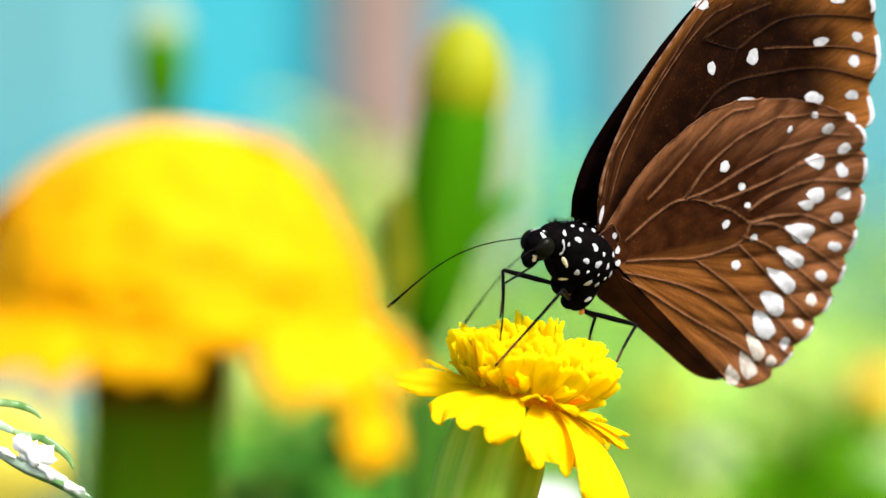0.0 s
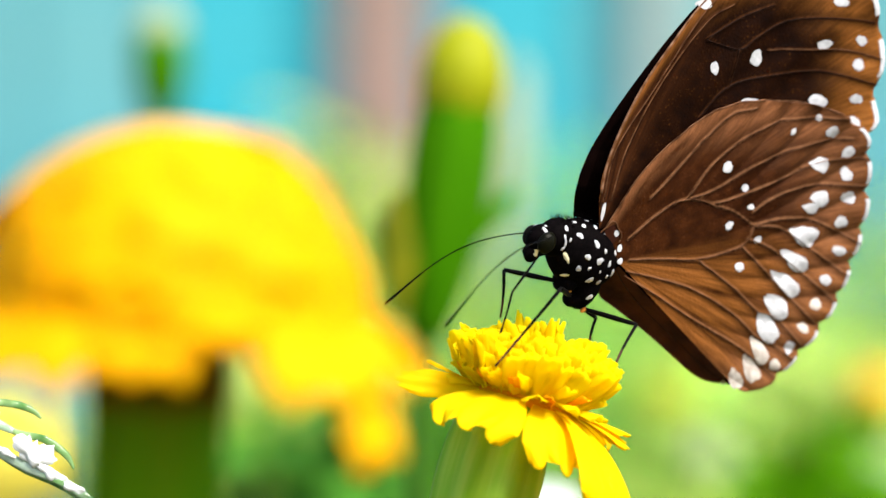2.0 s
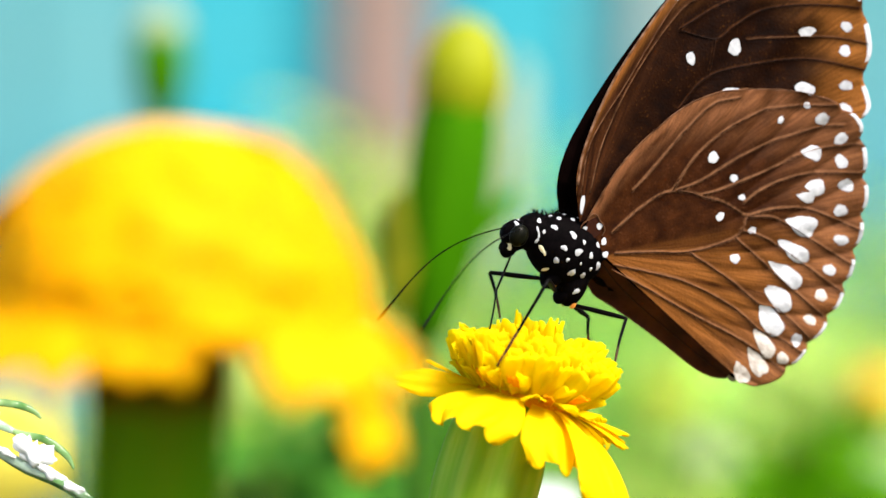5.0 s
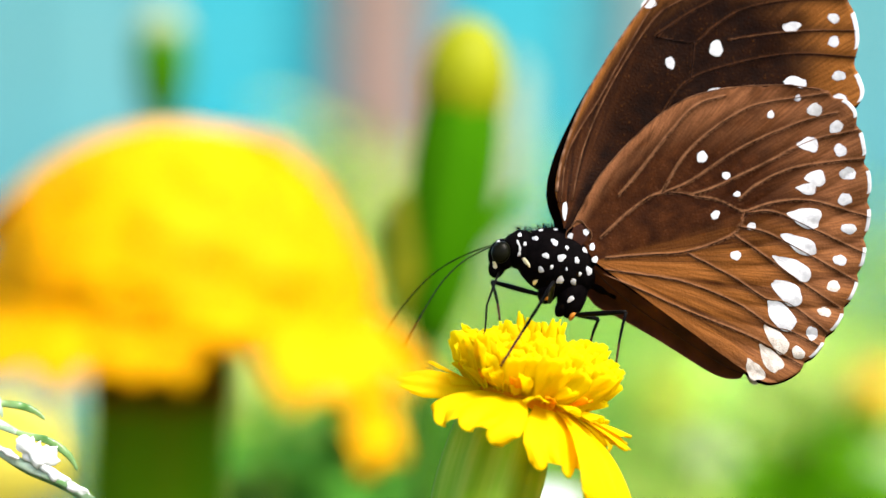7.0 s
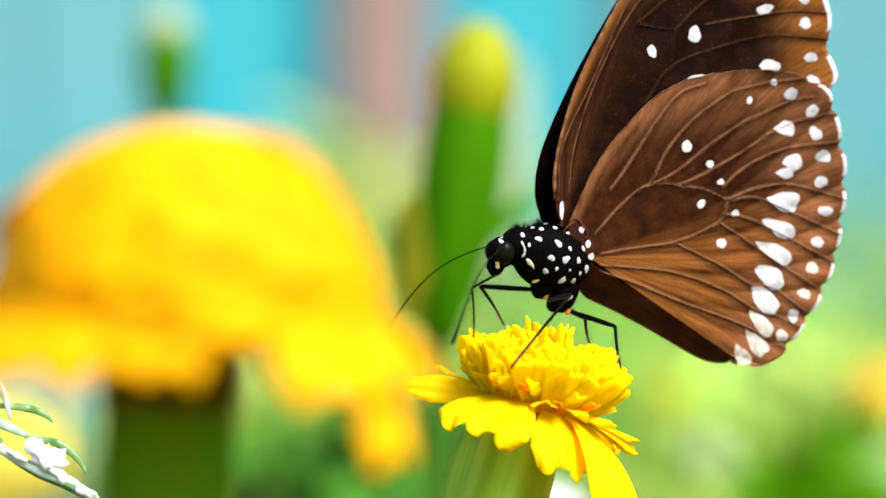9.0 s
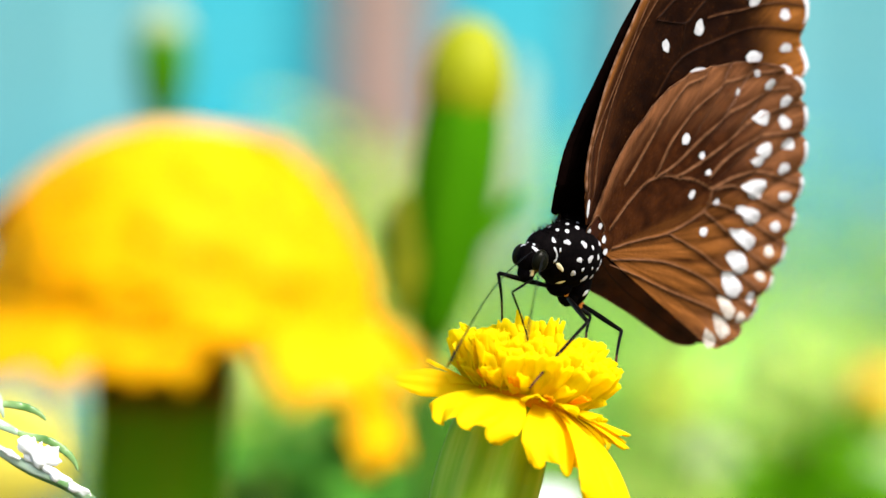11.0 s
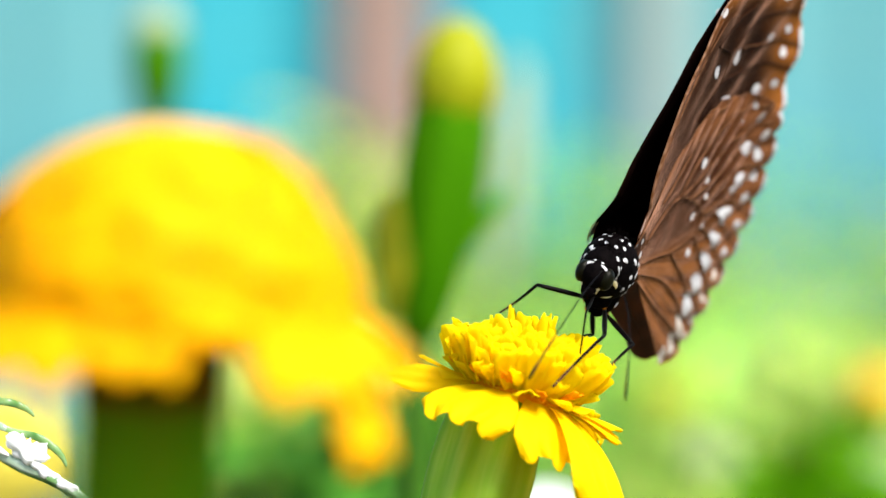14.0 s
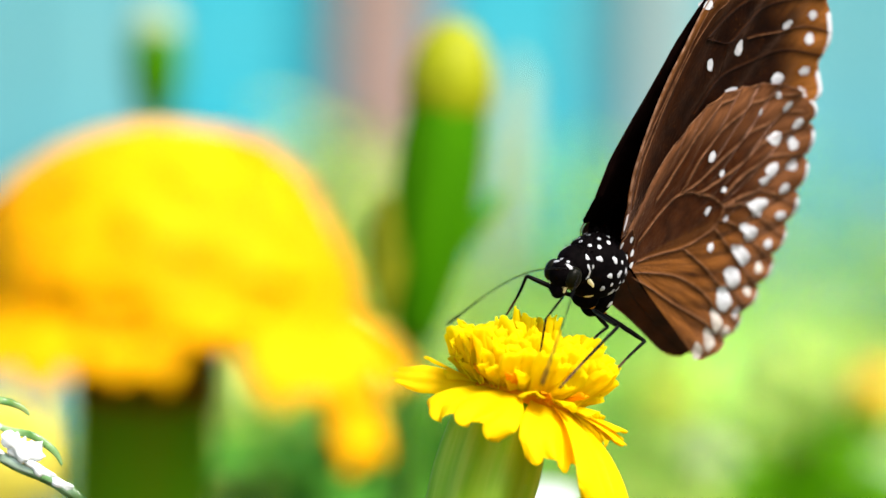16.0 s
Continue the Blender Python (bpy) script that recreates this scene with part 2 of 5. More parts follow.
def tube(bm, pts, rad, sides=8, mi=0, flat=1.0):
    """A tube along the points; rad is a number or a function of 0..1."""
    pts = [Vector(p) for p in pts]
    rings = []
    up = Vector((0.13, 0.2, 0.97))
    for i, p in enumerate(pts):
        d = (pts[min(i + 1, len(pts) - 1)] - pts[max(i - 1, 0)]).normalized()
        a = d.cross(up)
        a = a.normalized() if a.length > 1e-6 else Vector((1, 0, 0))
        b = d.cross(a).normalized()
        r = rad(i / (len(pts) - 1)) if callable(rad) else rad
        rings.append([bm.verts.new(p + (a * math.cos(2 * math.pi * k / sides) + b * math.sin(2 * math.pi * k / sides) * flat) * r)
                      for k in range(sides)])
    for r0, r1 in zip(rings, rings[1:]):
        for k in range(sides):
            f = bm.faces.new((r0[k], r0[(k + 1) % sides], r1[(k + 1) % sides], r1[k]))
            f.material_index = mi
    for r in (rings[0], rings[-1]):
        f = bm.faces.new(r)
        f.material_index = mi


def ellipsoid(bm, m, seg=24, rings=16):
    bmesh.ops.create_uvsphere(bm, u_segments=seg, v_segments=rings, radius=1.0, matrix=m)


MM = 0.001

# ---- butterfly ----
# Body space in millimetres: x towards the tail, z up, y away from the seen side.
PLX, PLZ, PLC = -0.034, 0.161, 2.34
SAG = (PLX - 0.012, PLZ - 0.006, 3.8)  # the body's middle plane: y = SAG[2] + SAG[0] x + SAG[1] z


def apart(z):
    """Half the gap between the two pairs of wings, which close towards their tips."""
    return float(np.interp(z, (-20, -8, 4, 10, 16, 24, 32, 50), (1.3, 2.2, 2.7, 2.4, 1.9, 1.25, 1.05, 1.05)))


def lean(x, z):
    """Both wings bend to the seen side along the forewing's leading edge."""
    lead = float(np.interp(z, (5.4, 10.2, 15.7, 23.9, 32.0, 39.4), (0.8, -0.6, 0.3, 3.5, 8.2, 13.6)))
    high = float(np.interp(z, (0, 5.4, 10.2, 15.7, 23.9, 32.0, 39.4), (0, 1.3, 2.9, 2.2, 1.3, 0.5, 0.0)))
    return high * math.exp(-max(0.0, x - lead) / 5.0)


def wing_y(x, z, bx, bz, lift):
    """Depth of the wing's sheet: a plane with pleats that deepen towards the margin."""
    a = math.atan2(z - bz, x - bx)
    r = math.hypot(x - bx, z - bz)
    wob = 0.85 + 0.5 * noise.noise(Vector((a * 9, r * 0.05, 4.0)))
    if lift > 0:
        fold = math.sin(a * 34 + 1.0) * wob * 0.26 * max(0.0, (r - 15) / 25) ** 1.4
    else:
        fold = (abs(math.sin((a - 0.007 * (r - 32)) * 25.75 + 2.627)) ** 0.8 - 0.6) * wob * 0.85 * min(1.15, max(0.0, (r - 15) / 21)) ** 1.3
    bow = 0.35 * math.sin(min(r, 40) / 40 * math.pi) + 1.5 * math.exp(-r / 6)
    rim = (x - 40.0) / 6.0 if lift > 0 else (r - 37.0) / 8.0
    bow += 2.0 * min(1.0, max(0.0, rim)) ** 1.5 + lean(x, z)
    return PLC + PLX * x + PLZ * z + lift - fold - bow - ridge(x, z, lift > 0) + 0.12 * noise.noise(Vector((x * 0.2, z * 0.2, 1.0)))


RIDGES = {}


def to_vein(x, z, key):
    p = RIDGES[key]
    return math.sqrt(float(np.min((p[:, 0] - x) ** 2 + (p[:, 1] - z) ** 2)))


def over_vein(x, z, key):
    """How far the point lies from the nearest vein, and how far above it."""
    p = RIDGES[key]
    d = (p[:, 0] - x) ** 2 + (p[:, 1] - z) ** 2
    i = int(np.argmin(d))
    return math.sqrt(float(d[i])), z - float(p[i, 1])


def ridge(x, z, key):
    """How far the membrane rises beside the nearest vein of the wing."""
    d = to_vein(x, z, key)
    return 0.11 * math.exp(-(d / 0.45) ** 2) - 0.11 * math.exp(-(d / 1.7) ** 2)


def mirror(v):
    """The point of the far wing that faces v: the same bend, the pleats turned over."""
    n = Vector((-PLX, 1.0, -PLZ)).normalized()
    flat = Vector((v.x, PLC + PLX * v.x + PLZ * v.z - lean(v.x, v.z), v.z))
    return flat + n * (2 * apart(v.z) - (v.y - flat.y))


def place(v, flip):
    v = Vector(v)
    return (mirror(v) if flip else v) * MM


def polar(outline, base, n):
    """The outline as angle and reach round the base."""
    pts = spline(outline, n)
    return [(math.atan2(p[1] - base[1], p[0] - base[0]), math.hypot(p[0] - base[0], p[1] - base[1])) for p in pts]


def wing_sheet(name, outline, base, lift, flip, parent, label, scallop=0.0, na=420, nr=50):
    bm = bmesh.new()
    uv = bm.loops.layers.uv.new("span")
    uv2 = bm.loops.layers.uv.new("vein")
    where, near = {}, {}
    pol = polar(outline, base, na)
    lay = []

    def fringe(i):
        a, R = pol[i]
        return abs(math.sin((a - 0.007 * (R - 32)) * 25.75 + 2.627)) if R > 35 and a < (0.6 if lift < 0 else 0.85) else 0.0

    for side in (0, 1):
        grid = []
        for i, (a, R) in enumerate(pol):
            R = R * (1 - (scallop if R > 34 else 0) * abs(math.cos((a - 0.007 * (R - 32)) * 25.75 + 2.627)) ** 6)
            row = []
            for k in range(nr + 1):
                r = R * ((k / (nr - 1)) ** 0.8 * 0.987 if k < nr else 1.0)
                x, z = base[0] + r * math.cos(a), base[1] + r * math.sin(a)
                y = wing_y(x, z, base[0], base[1], lift) + side * 0.07
                row.append(bm.verts.new(place((x, y, z), flip)))
                where[row[-1]] = (a, k / nr)
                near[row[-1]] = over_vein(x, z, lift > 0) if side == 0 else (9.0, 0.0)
            grid.append(row)
        lay.append(grid)
        for i, (g0, g1) in enumerate(zip(grid, grid[1:])):
            for k in range(nr):
                f = bm.faces.new((g0[k], g0[k + 1], g1[k + 1], g1[k]))
                f.material_index = side
                if side == 0 and k == nr - 1 and 0.62 < fringe(i):
                    f.material_index = 2
                for lp in f.loops:
                    lp[uv].uv = where[lp.vert]
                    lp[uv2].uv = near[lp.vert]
    for i in range(na - 1):
        a, b, c, d = lay[0][i][nr], lay[0][i + 1][nr], lay[1][i + 1][nr], lay[1][i][nr]
        f = bm.faces.new((a, b, c, d))
        f.material_index = 2 if math.sin(i * 0.9) > -0.2 and pol[i][0] < (0.5 if lift < 0 else 0.9) else 0
    bmesh.ops.remove_doubles(bm, verts=bm.verts, dist=1e-7)
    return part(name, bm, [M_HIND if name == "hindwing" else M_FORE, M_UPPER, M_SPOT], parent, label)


def wing_spot(x, z, rx, rz, turn, base, lift, flip, parent, name="white_spot", material=None, egg=0.0):
    """A patch of white scales lying on the wing's underside."""
    bm = bmesh.new()
    c, s = math.cos(turn), math.sin(turn)
    rings = []
    nk = 30
    ph = random.random() * 6
    for q in (0.0, 0.5, 0.85, 1.0):
        row = []
        for k in range(nk if q else 1):
            w = 2 * math.pi * k / nk
            e = q * (1 + 0.10 * math.sin(2 * w + ph) + 0.06 * math.sin(3 * w + 2 * ph) + 0.045 * math.sin(5 * w + 3 * ph) + 0.015 * math.sin(8 * w + ph))
            u, v = rx * e * math.cos(w), rz * e * math.sin(w) * (1 + egg * math.cos(w))
            X, Z = x + u * c - v * s, z + u * s + v * c
            h = 0.075 if q < 1 else 0.055
            row.append(bm.verts.new(place((X, wing_y(X, Z, base[0], base[1], lift) - h, Z), flip)))
        rings.append(row)
    for k in range(nk):
        bm.faces.new((rings[0][0], rings[1][k], rings[1][(k + 1) % nk]))
    for r0, r1 in zip(rings[1:], rings[2:]):
        for k in range(nk):
            bm.faces.new((r0[k], r1[k], r1[(k + 1) % nk], r0[(k + 1) % nk]))
    return part(name, bm, material or M_SPOT, parent)


def vein(ln, base, lift, flip, parent, material=None):
    bm = bmesh.new()
    pts = [place((p[0], wing_y(p[0], p[1], base[0], base[1], lift) - 0.06, p[1]), flip) for p in spline(ln, 26)]
    tube(bm, pts, lambda u: (0.10 - 0.045 * u) * MM, 6)
    return part("vein", bm, material or M_VEIN, parent)


HB = (5.0, -0.2)
FB = (0.6, 4.6)
HIND = [(1.8, 5.2), (5.9, 12.5), (11.9, 19.1), (17.9, 23.7), (24.3, 25.8), (33.3, 26.4), (39.2, 25.7), (44.1, 22.9),
        (45.8, 16.8), (46.6, 11.0), (46.2, 4.6), (44.8, -2.6), (41.9, -8.9), (37.7, -14.5), (34.2, -17.5), (30.5, -18.3),
        (26.0, -15.6)]
FORE = [(0.8, 5.4), (-0.7, 10.2), (0.3, 15.7), (3.5, 23.9), (8.2, 32.0), (13.6, 39.4), (19.9, 45.4), (26.8, 49.3),
        (33.2, 50.2), (39.1, 47.1), (43.3, 41.9), (45.1, 35.0), (44.9, 29.4), (44.3, 22.9), (26.4, 17.0), (3.3, 5.1)]
FORE_FAR = [(-0.6, 5.4), (-2.1, 10.2), (-1.0, 15.7), (3.0, 23.9)] + FORE[4:]
# white spots: x, z, half length, half width
MARGIN = [(41.5, 19.9), (42.1, 16.4), (43.2, 12.9), (42.7, 9.0), (43.2, 4.6), (41.8, -0.1), (40.8, -4.0),
          (39.4, -7.8), (37.5, -11.0), (35.4, -13.9)]
INNER = [(36.7, 6.3, 2.5, 1.6), (35.7, 2.4, 2.7, 1.35), (34.7, -1.1, 2.8, 1.4), (33.8, -4.8, 2.7, 1.55), (32.8, -8.2, 2.7, 1.7),
         (32.1, -11.8, 2.2, 1.4), (31.2, -14.7, 2.4, 1.3), (28.8, -16.4, 1.8, 1.2), (38.3, 12.2, 1.6, 1.2), (37.0, 10.6, 1.5, 0.9),
         (37.3, 17.3, 1.35, 1.3), (38.3, 22.5, 1.2, 1.0)]
SMALL = [(21.4, 15.4, 0.9), (25.0, 12.6, 0.65), (26.6, 9.8, 0.5), (23.3, 6.7, 0.7), (28.7, 5.0, 0.65), (26.3, 0.6, 0.8),
         (31.8, 21.8, 0.6), (35.9, 24.3, 0.5)]
FSPOT = [(16.8, 29.7, 0.65, 1.0), (23.8, 31.9, 1.1, 1.15), (35.6, 26.6, 1.8, 0.95), (35.2, 35.2, 1.4, 0.75), (41.6, 36.5, 0.82, 0.75),
         (41.5, 32.9, 0.85, 0.78), (42.2, 27.7, 0.92, 0.8), (42.2, 24.1, 1.05, 0.95), (13.7, 38.8, 1.2, 0.65), (23.9, 25.5, 1.5, 0.4),
         (27.5, 42.8, 1.4, 0.85), (36.9, 41.9, 1.1, 0.8)]
ROOT = [(1.5, 3.4), (3.9, 4.1), (3.1, 1.1), (4.8, 1.9), (5.2, 0.0)]
HVEIN = [[(6.7, 0.2), (12.6, 0.7), (19.0, 1.2), (26.0, 3.8), (27.7, 7.0)],
         [(6.2, 3.3), (10.1, 6.9), (14.3, 9.7), (18.0, 10.0), (20.1, 9.5), (23.6, 8.9), (27.7, 7.0)],
         [(6.6, -1.5), (14.7, -2.6), (20.0, -3.8), (26.7, -6.7), (31.3, -9.8), (34.4, -10.7), (38.4, -12.8)],
         [(6.5, -2.2), (13.1, -5.0), (19.7, -8.0), (28.4, -11.5), (36.0, -15.8)],
         [(27.7, 7.0), (32.2, 7.1), (37.8, 4.6), (45.6, 0.9)],
         [(26.8, 5.0), (31.2, 3.9), (36.9, 0.9), (44.5, -3.4)]]
BRANCH = [[(26.0, 3.8), (30.7, 0.5), (35.5, -3.0), (41.7, -7.2)],
          [(19.0, 1.0), (26.1, -2.8), (30.6, -5.8), (34.2, -6.6), (39.9, -10.9)],
          [(27.7, 7.1), (32.5, 8.6), (38.2, 8.7), (46.3, 6.3)],
          [(8.9, 9.6), (12.6, 14.0), (16.7, 19.2), (20.6, 23.2), (24.9, 24.7)],
          [(15.4, 10.2), (19.2, 16.1), (25.0, 20.9), (30.2, 23.4), (40.2, 25.0)],
          [(15.7, 10.0), (19.9, 11.9), (27.2, 16.7), (35.8, 20.5), (41.7, 22.1)],
          [(20.3, 9.8), (24.1, 11.2), (31.6, 14.8), (37.8, 17.9), (45.0, 19.5)],
          [(26.9, 9.0), (30.1, 11.5), (35.9, 13.9), (45.9, 15.2)]]
FVEIN = [[(0.1, 8.8), (1.4, 16.5), (6.4, 24.9), (12.2, 35.2), (15.4, 39.9)],
         [(1.8, 9.0), (3.7, 17.1), (8.1, 26.8), (14.3, 36.3), (18.5, 39.4)],
         [(14.7, 33.7), (20.5, 32.9), (23.2, 35.0), (27.8, 37.8), (35.2, 39.3), (43.2, 39.6)],
         [(15.4, 21.8), (19.5, 27.0), (27.1, 29.7), (35.6, 31.1), (44.9, 30.5)],
         [(20.5, 32.9), (19.9, 27.3)],
         [(25.5, 33.2), (31.5, 34.1), (38.6, 34.7), (44.7, 34.5)],
         [(14.7, 33.9), (19.8, 37.3), (25.4, 40.2)]]


RIDGES[False] = np.array([p for ln in HVEIN + BRANCH for p in spline(ln, 90)])
RIDGES[True] = np.array([p for ln in FVEIN for p in spline(ln, 90)])


def fold_width(u, flip):
    return (3.4 if flip else 6.2) * min(1, 0.72 + 2.5 * u) * (1 - 0.40 * u) * (1 - 0.15 * math.sin(math.pi * u)) * (1 - 0.6 * u ** 14)


def wings(parent, flip):
    a, b = -0.2, 0.5
    hw = wing_sheet("hindwing", HIND, HB, a, flip, parent, "brown hindwing with rows of white spots", 0.014)
    fore = FORE_FAR if flip else FORE
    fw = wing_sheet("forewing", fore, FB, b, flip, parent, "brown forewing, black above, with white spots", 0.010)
    for x, z in MARGIN:
        wing_spot(x, z, 1.02 + 0.15 * math.sin(x * 7), 0.88 + 0.12 * math.sin(z * 5), math.atan2(z - HB[1], x - HB[0]), HB, a, flip, hw,
                  material=M_SPOT2 if z < -13 or -9 < z < -3 else M_SPOT)
    for x, z, rx, rz in INNER:
        wing_spot(x, z, rx * 1.06, rz * 0.86, math.atan2(z - HB[1], x - HB[0]) - 0.48, HB, a, flip, hw, egg=0.42,
                  material=M_SPOT2 if z < -11 else M_SPOT)
    for x, z, r in SMALL:
        wing_spot(x, z, r, r * 0.85, 0.6, HB, a, flip, hw)
    wing_spot(2.8, 3.5, 1.9, 1.3, 1.35, HB, a - 0.02, flip, hw, "wing_root_plate", M_FOLD)
    bm = bmesh.new()
    ring = [(2.8 + 1.75 * math.cos(w) * (1 + 0.12 * math.cos(4 * w)), 3.6 + 2.1 * math.sin(w) * (1 + 0.12 * math.cos(4 * w))) for w in [k * math.pi / 18 - 0.4 for k in range(30)]]
    tube(bm, [place((x, wing_y(x, z, HB[0], HB[1], a) - 0.22, z), flip) for x, z in ring], 0.11 * MM, 6)
    part("plate_rim", bm, M_VEIN, hw, "pale brown rim of the wing root")
    wing_spot(0.7, 7.3, 1.5, 0.35, 1.5, FB, b, flip, fw)
    bm = bmesh.new()
    edge_pts = [place((p[0] + 0.15, wing_y(p[0], p[1], FB[0], FB[1], b), p[1]), flip) for p in spline(fore[1:9], 60)]
    tube(bm, edge_pts, lambda u: (0.22 - 0.10 * u) * MM, 6)
    part("leading_edge", bm, M_UPPER if flip else M_EDGE, fw, "black leading edge" if flip else "pale brown leading edge")
    for x, z in ROOT:
        wing_spot(x, z, 0.55, 0.42, 1.2, HB, a - 0.05, flip, hw)
    for x, z, rx, rz in FSPOT:
        wing_spot(x, z, rx, rz, 0.05, FB, b, flip, fw)
    for ln in HVEIN + BRANCH:
        vein(ln, HB, a, flip, hw)
    for i, ln in enumerate(FVEIN):
        vein(ln, FB, b, flip, fw, M_VEIN if i in (0, 1, 5) else M_DARKVEIN)
    bm = bmesh.new()
    tube(bm, [place((p[0], wing_y(p[0], p[1], HB[0], HB[1], a) - 0.03, p[1] - 0.1), flip) for p in spline(HIND[:7], 60)],
         lambda u: (0.12 - 0.03 * u) * MM, 6)
    part("upper_edge", bm, M_VEIN, hw, "pale upper edge of the hindwing")
    # the inner edge of the hindwing folds in under the abdomen
    bm = bmesh.new()
    h0, h1 = Vector((HB[0] + 0.2, 0, HB[1] - 0.6)), Vector((27.5, -16.5, 0)).xzy
    lay = []
    for side in (0, 1):
        rows = []
        for i in range(31):
            u = i / 30
            e = h0.lerp(h1, u)
            e.y = wing_y(e.x, e.z, HB[0], HB[1], a)
            wid = fold_width(u, flip)
            row = []
            for k in range(9):
                q = k / 8
                off = Vector((-0.40 * wid * q, (0.9 + 0.25 * math.sin(q * 3)) * wid * q * 0.62, -0.80 * wid * q))
                row.append(bm.verts.new(place(e + off + Vector((0, side * 0.07, 0)), flip)))
            rows.append(row)
        lay.append(rows)
        for r0, r1 in zip(rows, rows[1:]):
            for k in range(8):
                bm.faces.new((r0[k], r0[k + 1], r1[k + 1], r1[k]))
    part("inner_wing_fold", bm, M_FOLD, hw, "dark brown folded inner edge of the hindwing")
    for q, r in ((0.42, 0.10), (1.0, 0.09)):
        bm = bmesh.new()
        pts = []
        for i in range(31):
            u = i / 30
            e = h0.lerp(h1, u)
            e.y = wing_y(e.x, e.z, HB[0], HB[1], a)
            qq = q * (0.35 + 0.65 * math.sin(min(1, u * 2.2) * math.pi / 2)) if q < 1 else q
            wid = fold_width(u, flip)
            pts.append(place(e + Vector((-0.40 * wid * qq, (0.9 + 0.25 * math.sin(qq * 3)) * wid * qq * 0.62 - 0.03, -0.80 * wid * qq)), flip))
        tube(bm, pts, lambda u: r * (1 - 0.3 * u) * MM, 6)
        part("vein", bm, M_DARKVEIN if q < 1 else M_VEIN, hw)


butterfly = tagged(new("butterfly"), "dark brown butterfly with white spots, feeding on a yellow marigold", "butterfly")
wings(butterfly, False)
wings(butterfly, True)


def sag_y(x, z):
    return SAG[0] * x + SAG[1] * z + SAG[2]


AX = Vector((0.93, 0, -0.36))
AX.y = SAG[0] * AX.x + SAG[1] * AX.z
AX.normalize()
SIDE = Vector((-SAG[0], 1, -SAG[1])).normalized()
UPV = SIDE.cross(AX).normalized()
if UPV.z < 0:
    UPV.negate()


def body_matrix(x, z, la, ls, lu, turn=0.0):
    """Ellipsoid axes in body space: along, side, up; centred on the middle plane."""
    R = Matrix((AX, SIDE, UPV)).transposed().to_4x4()
    return Matrix.Translation(Vector((x, sag_y(x, z), z)) * MM) @ R @ Matrix.Rotation(turn, 4, "Y") @ Matrix.Diagonal((la * MM, ls * MM, lu * MM, 1))


def thorax_shape():
    bm = bmesh.new()
    ellipsoid(bm, body_matrix(-0.3, -0.3, 6.6, 4.3, 5.1), 40, 28)
    ellipsoid(bm, body_matrix(1.7, -4.8, 2.3, 2.8, 4.1, -0.15), 24, 18)
    ellipsoid(bm, body_matrix(-2.0, -4.6, 1.5, 2.4, 2.0), 20, 14)
    ellipsoid(bm, body_matrix(0.6, -6.6, 1.2, 2.0, 2.3, 0.3), 20, 14)
    ellipsoid(bm, body_matrix(-5.6, 1.7, 3.0, 2.9, 3.0), 24, 18)
    for v in bm.verts:
        v.co *= 1 + 0.02 * noise.noise(v.co * 900)
    return bm


thorax = part("thorax", thorax_shape(), M_BODY, butterfly, "black thorax with white dots")


def surface_dot(x, z, rx, rz, turn, material, parent, far=False):
    """A raised patch of scales on the thorax or head, on the near or the far flank."""
    bm = bmesh.new()
    c, s = math.cos(turn), math.sin(turn)
    nk = 14
    ph = x * 5.3 + z * 3.1
    hit = []
    d = -SIDE if far else SIDE
    src = [o for o in (thorax, head) if o]
    for q in (0.0, 0.6, 1.0):
        row = []
        for k in range(nk if q else 1):
            w = 2 * math.pi * k / nk
            e = q * (1.03 + 0.17 * math.sin(2 * w + ph) + 0.13 * math.sin(3 * w + 2 * ph) + 0.06 * math.sin(5 * w - ph))
            u, v = e * rx * math.cos(w), e * rz * math.sin(w)
            X, Z = x + u * c - v * s, z + u * s + v * c
            p = Vector((X, sag_y(X, Z), Z))
            best = None
            for o in src:
                ok, loc, nor, _ = o.ray_cast((p - d * 12) * MM, d)
                if ok and (best is None or (loc - (p - d * 12) * MM).length < best[0]):
                    best = ((loc - (p - d * 12) * MM).length, loc, nor)
            if best is None:
                bm.free()
                return None
            row.append(bm.verts.new(best[1] + best[2].normalized() * (0.00009 if q < 1 else 0.00001)))
        hit.append(row)
    for k in range(nk):
        bm.faces.new((hit[0][0], hit[1][k], hit[1][(k + 1) % nk]))
        bm.faces.new((hit[1][k], hit[2][k], hit[2][(k + 1) % nk], hit[1][(k + 1) % nk]))
    return part("white_dot" if material is M_SPOT else "cream_dot", bm, material, parent)


for x, z in ((-2.1, -5.7), (1.5, -8.5)):
    for sgn in (-1, 1):
        bm = bmesh.new()
        m = body_matrix(x, z, 0.34, 0.4, 0.6, 0.5)
        m.translation += SIDE * (1.6 * sgn * MM)
        ellipsoid(bm, m, 12, 10)
        part("leg_joint", bm, M_AMBER, thorax, "amber leg joint")
bm = bmesh.new()
ellipsoid(bm, body_matrix(-8.5, 1.1, 2.2, 2.35, 2.45), 28, 20)
ellipsoid(bm, body_matrix(-9.4, -0.7, 1.3, 1.3, 1.8), 16, 12)
head = part("head", bm, M_BODY, butterfly, "black head with white dots")
for sgn in (-1, 1):
    bm = bmesh.new()
    m = body_matrix(-8.8, 1.2, 1.45, 1.1, 1.7)
    m.translation += SIDE * (1.9 * sgn * MM)
    ellipsoid(bm, m, 24, 18)
    part("eye", bm, M_EYE, head, "glossy black compound eye")
    bm = bmesh.new()
    m = body_matrix(-9.7, -0.2, 0.6, 0.55, 1.5, 0.3)
    m.translation += SIDE * (0.7 * sgn * MM)
    ellipsoid(bm, m, 12, 10)
    part("palp", bm, M_BODY, head)
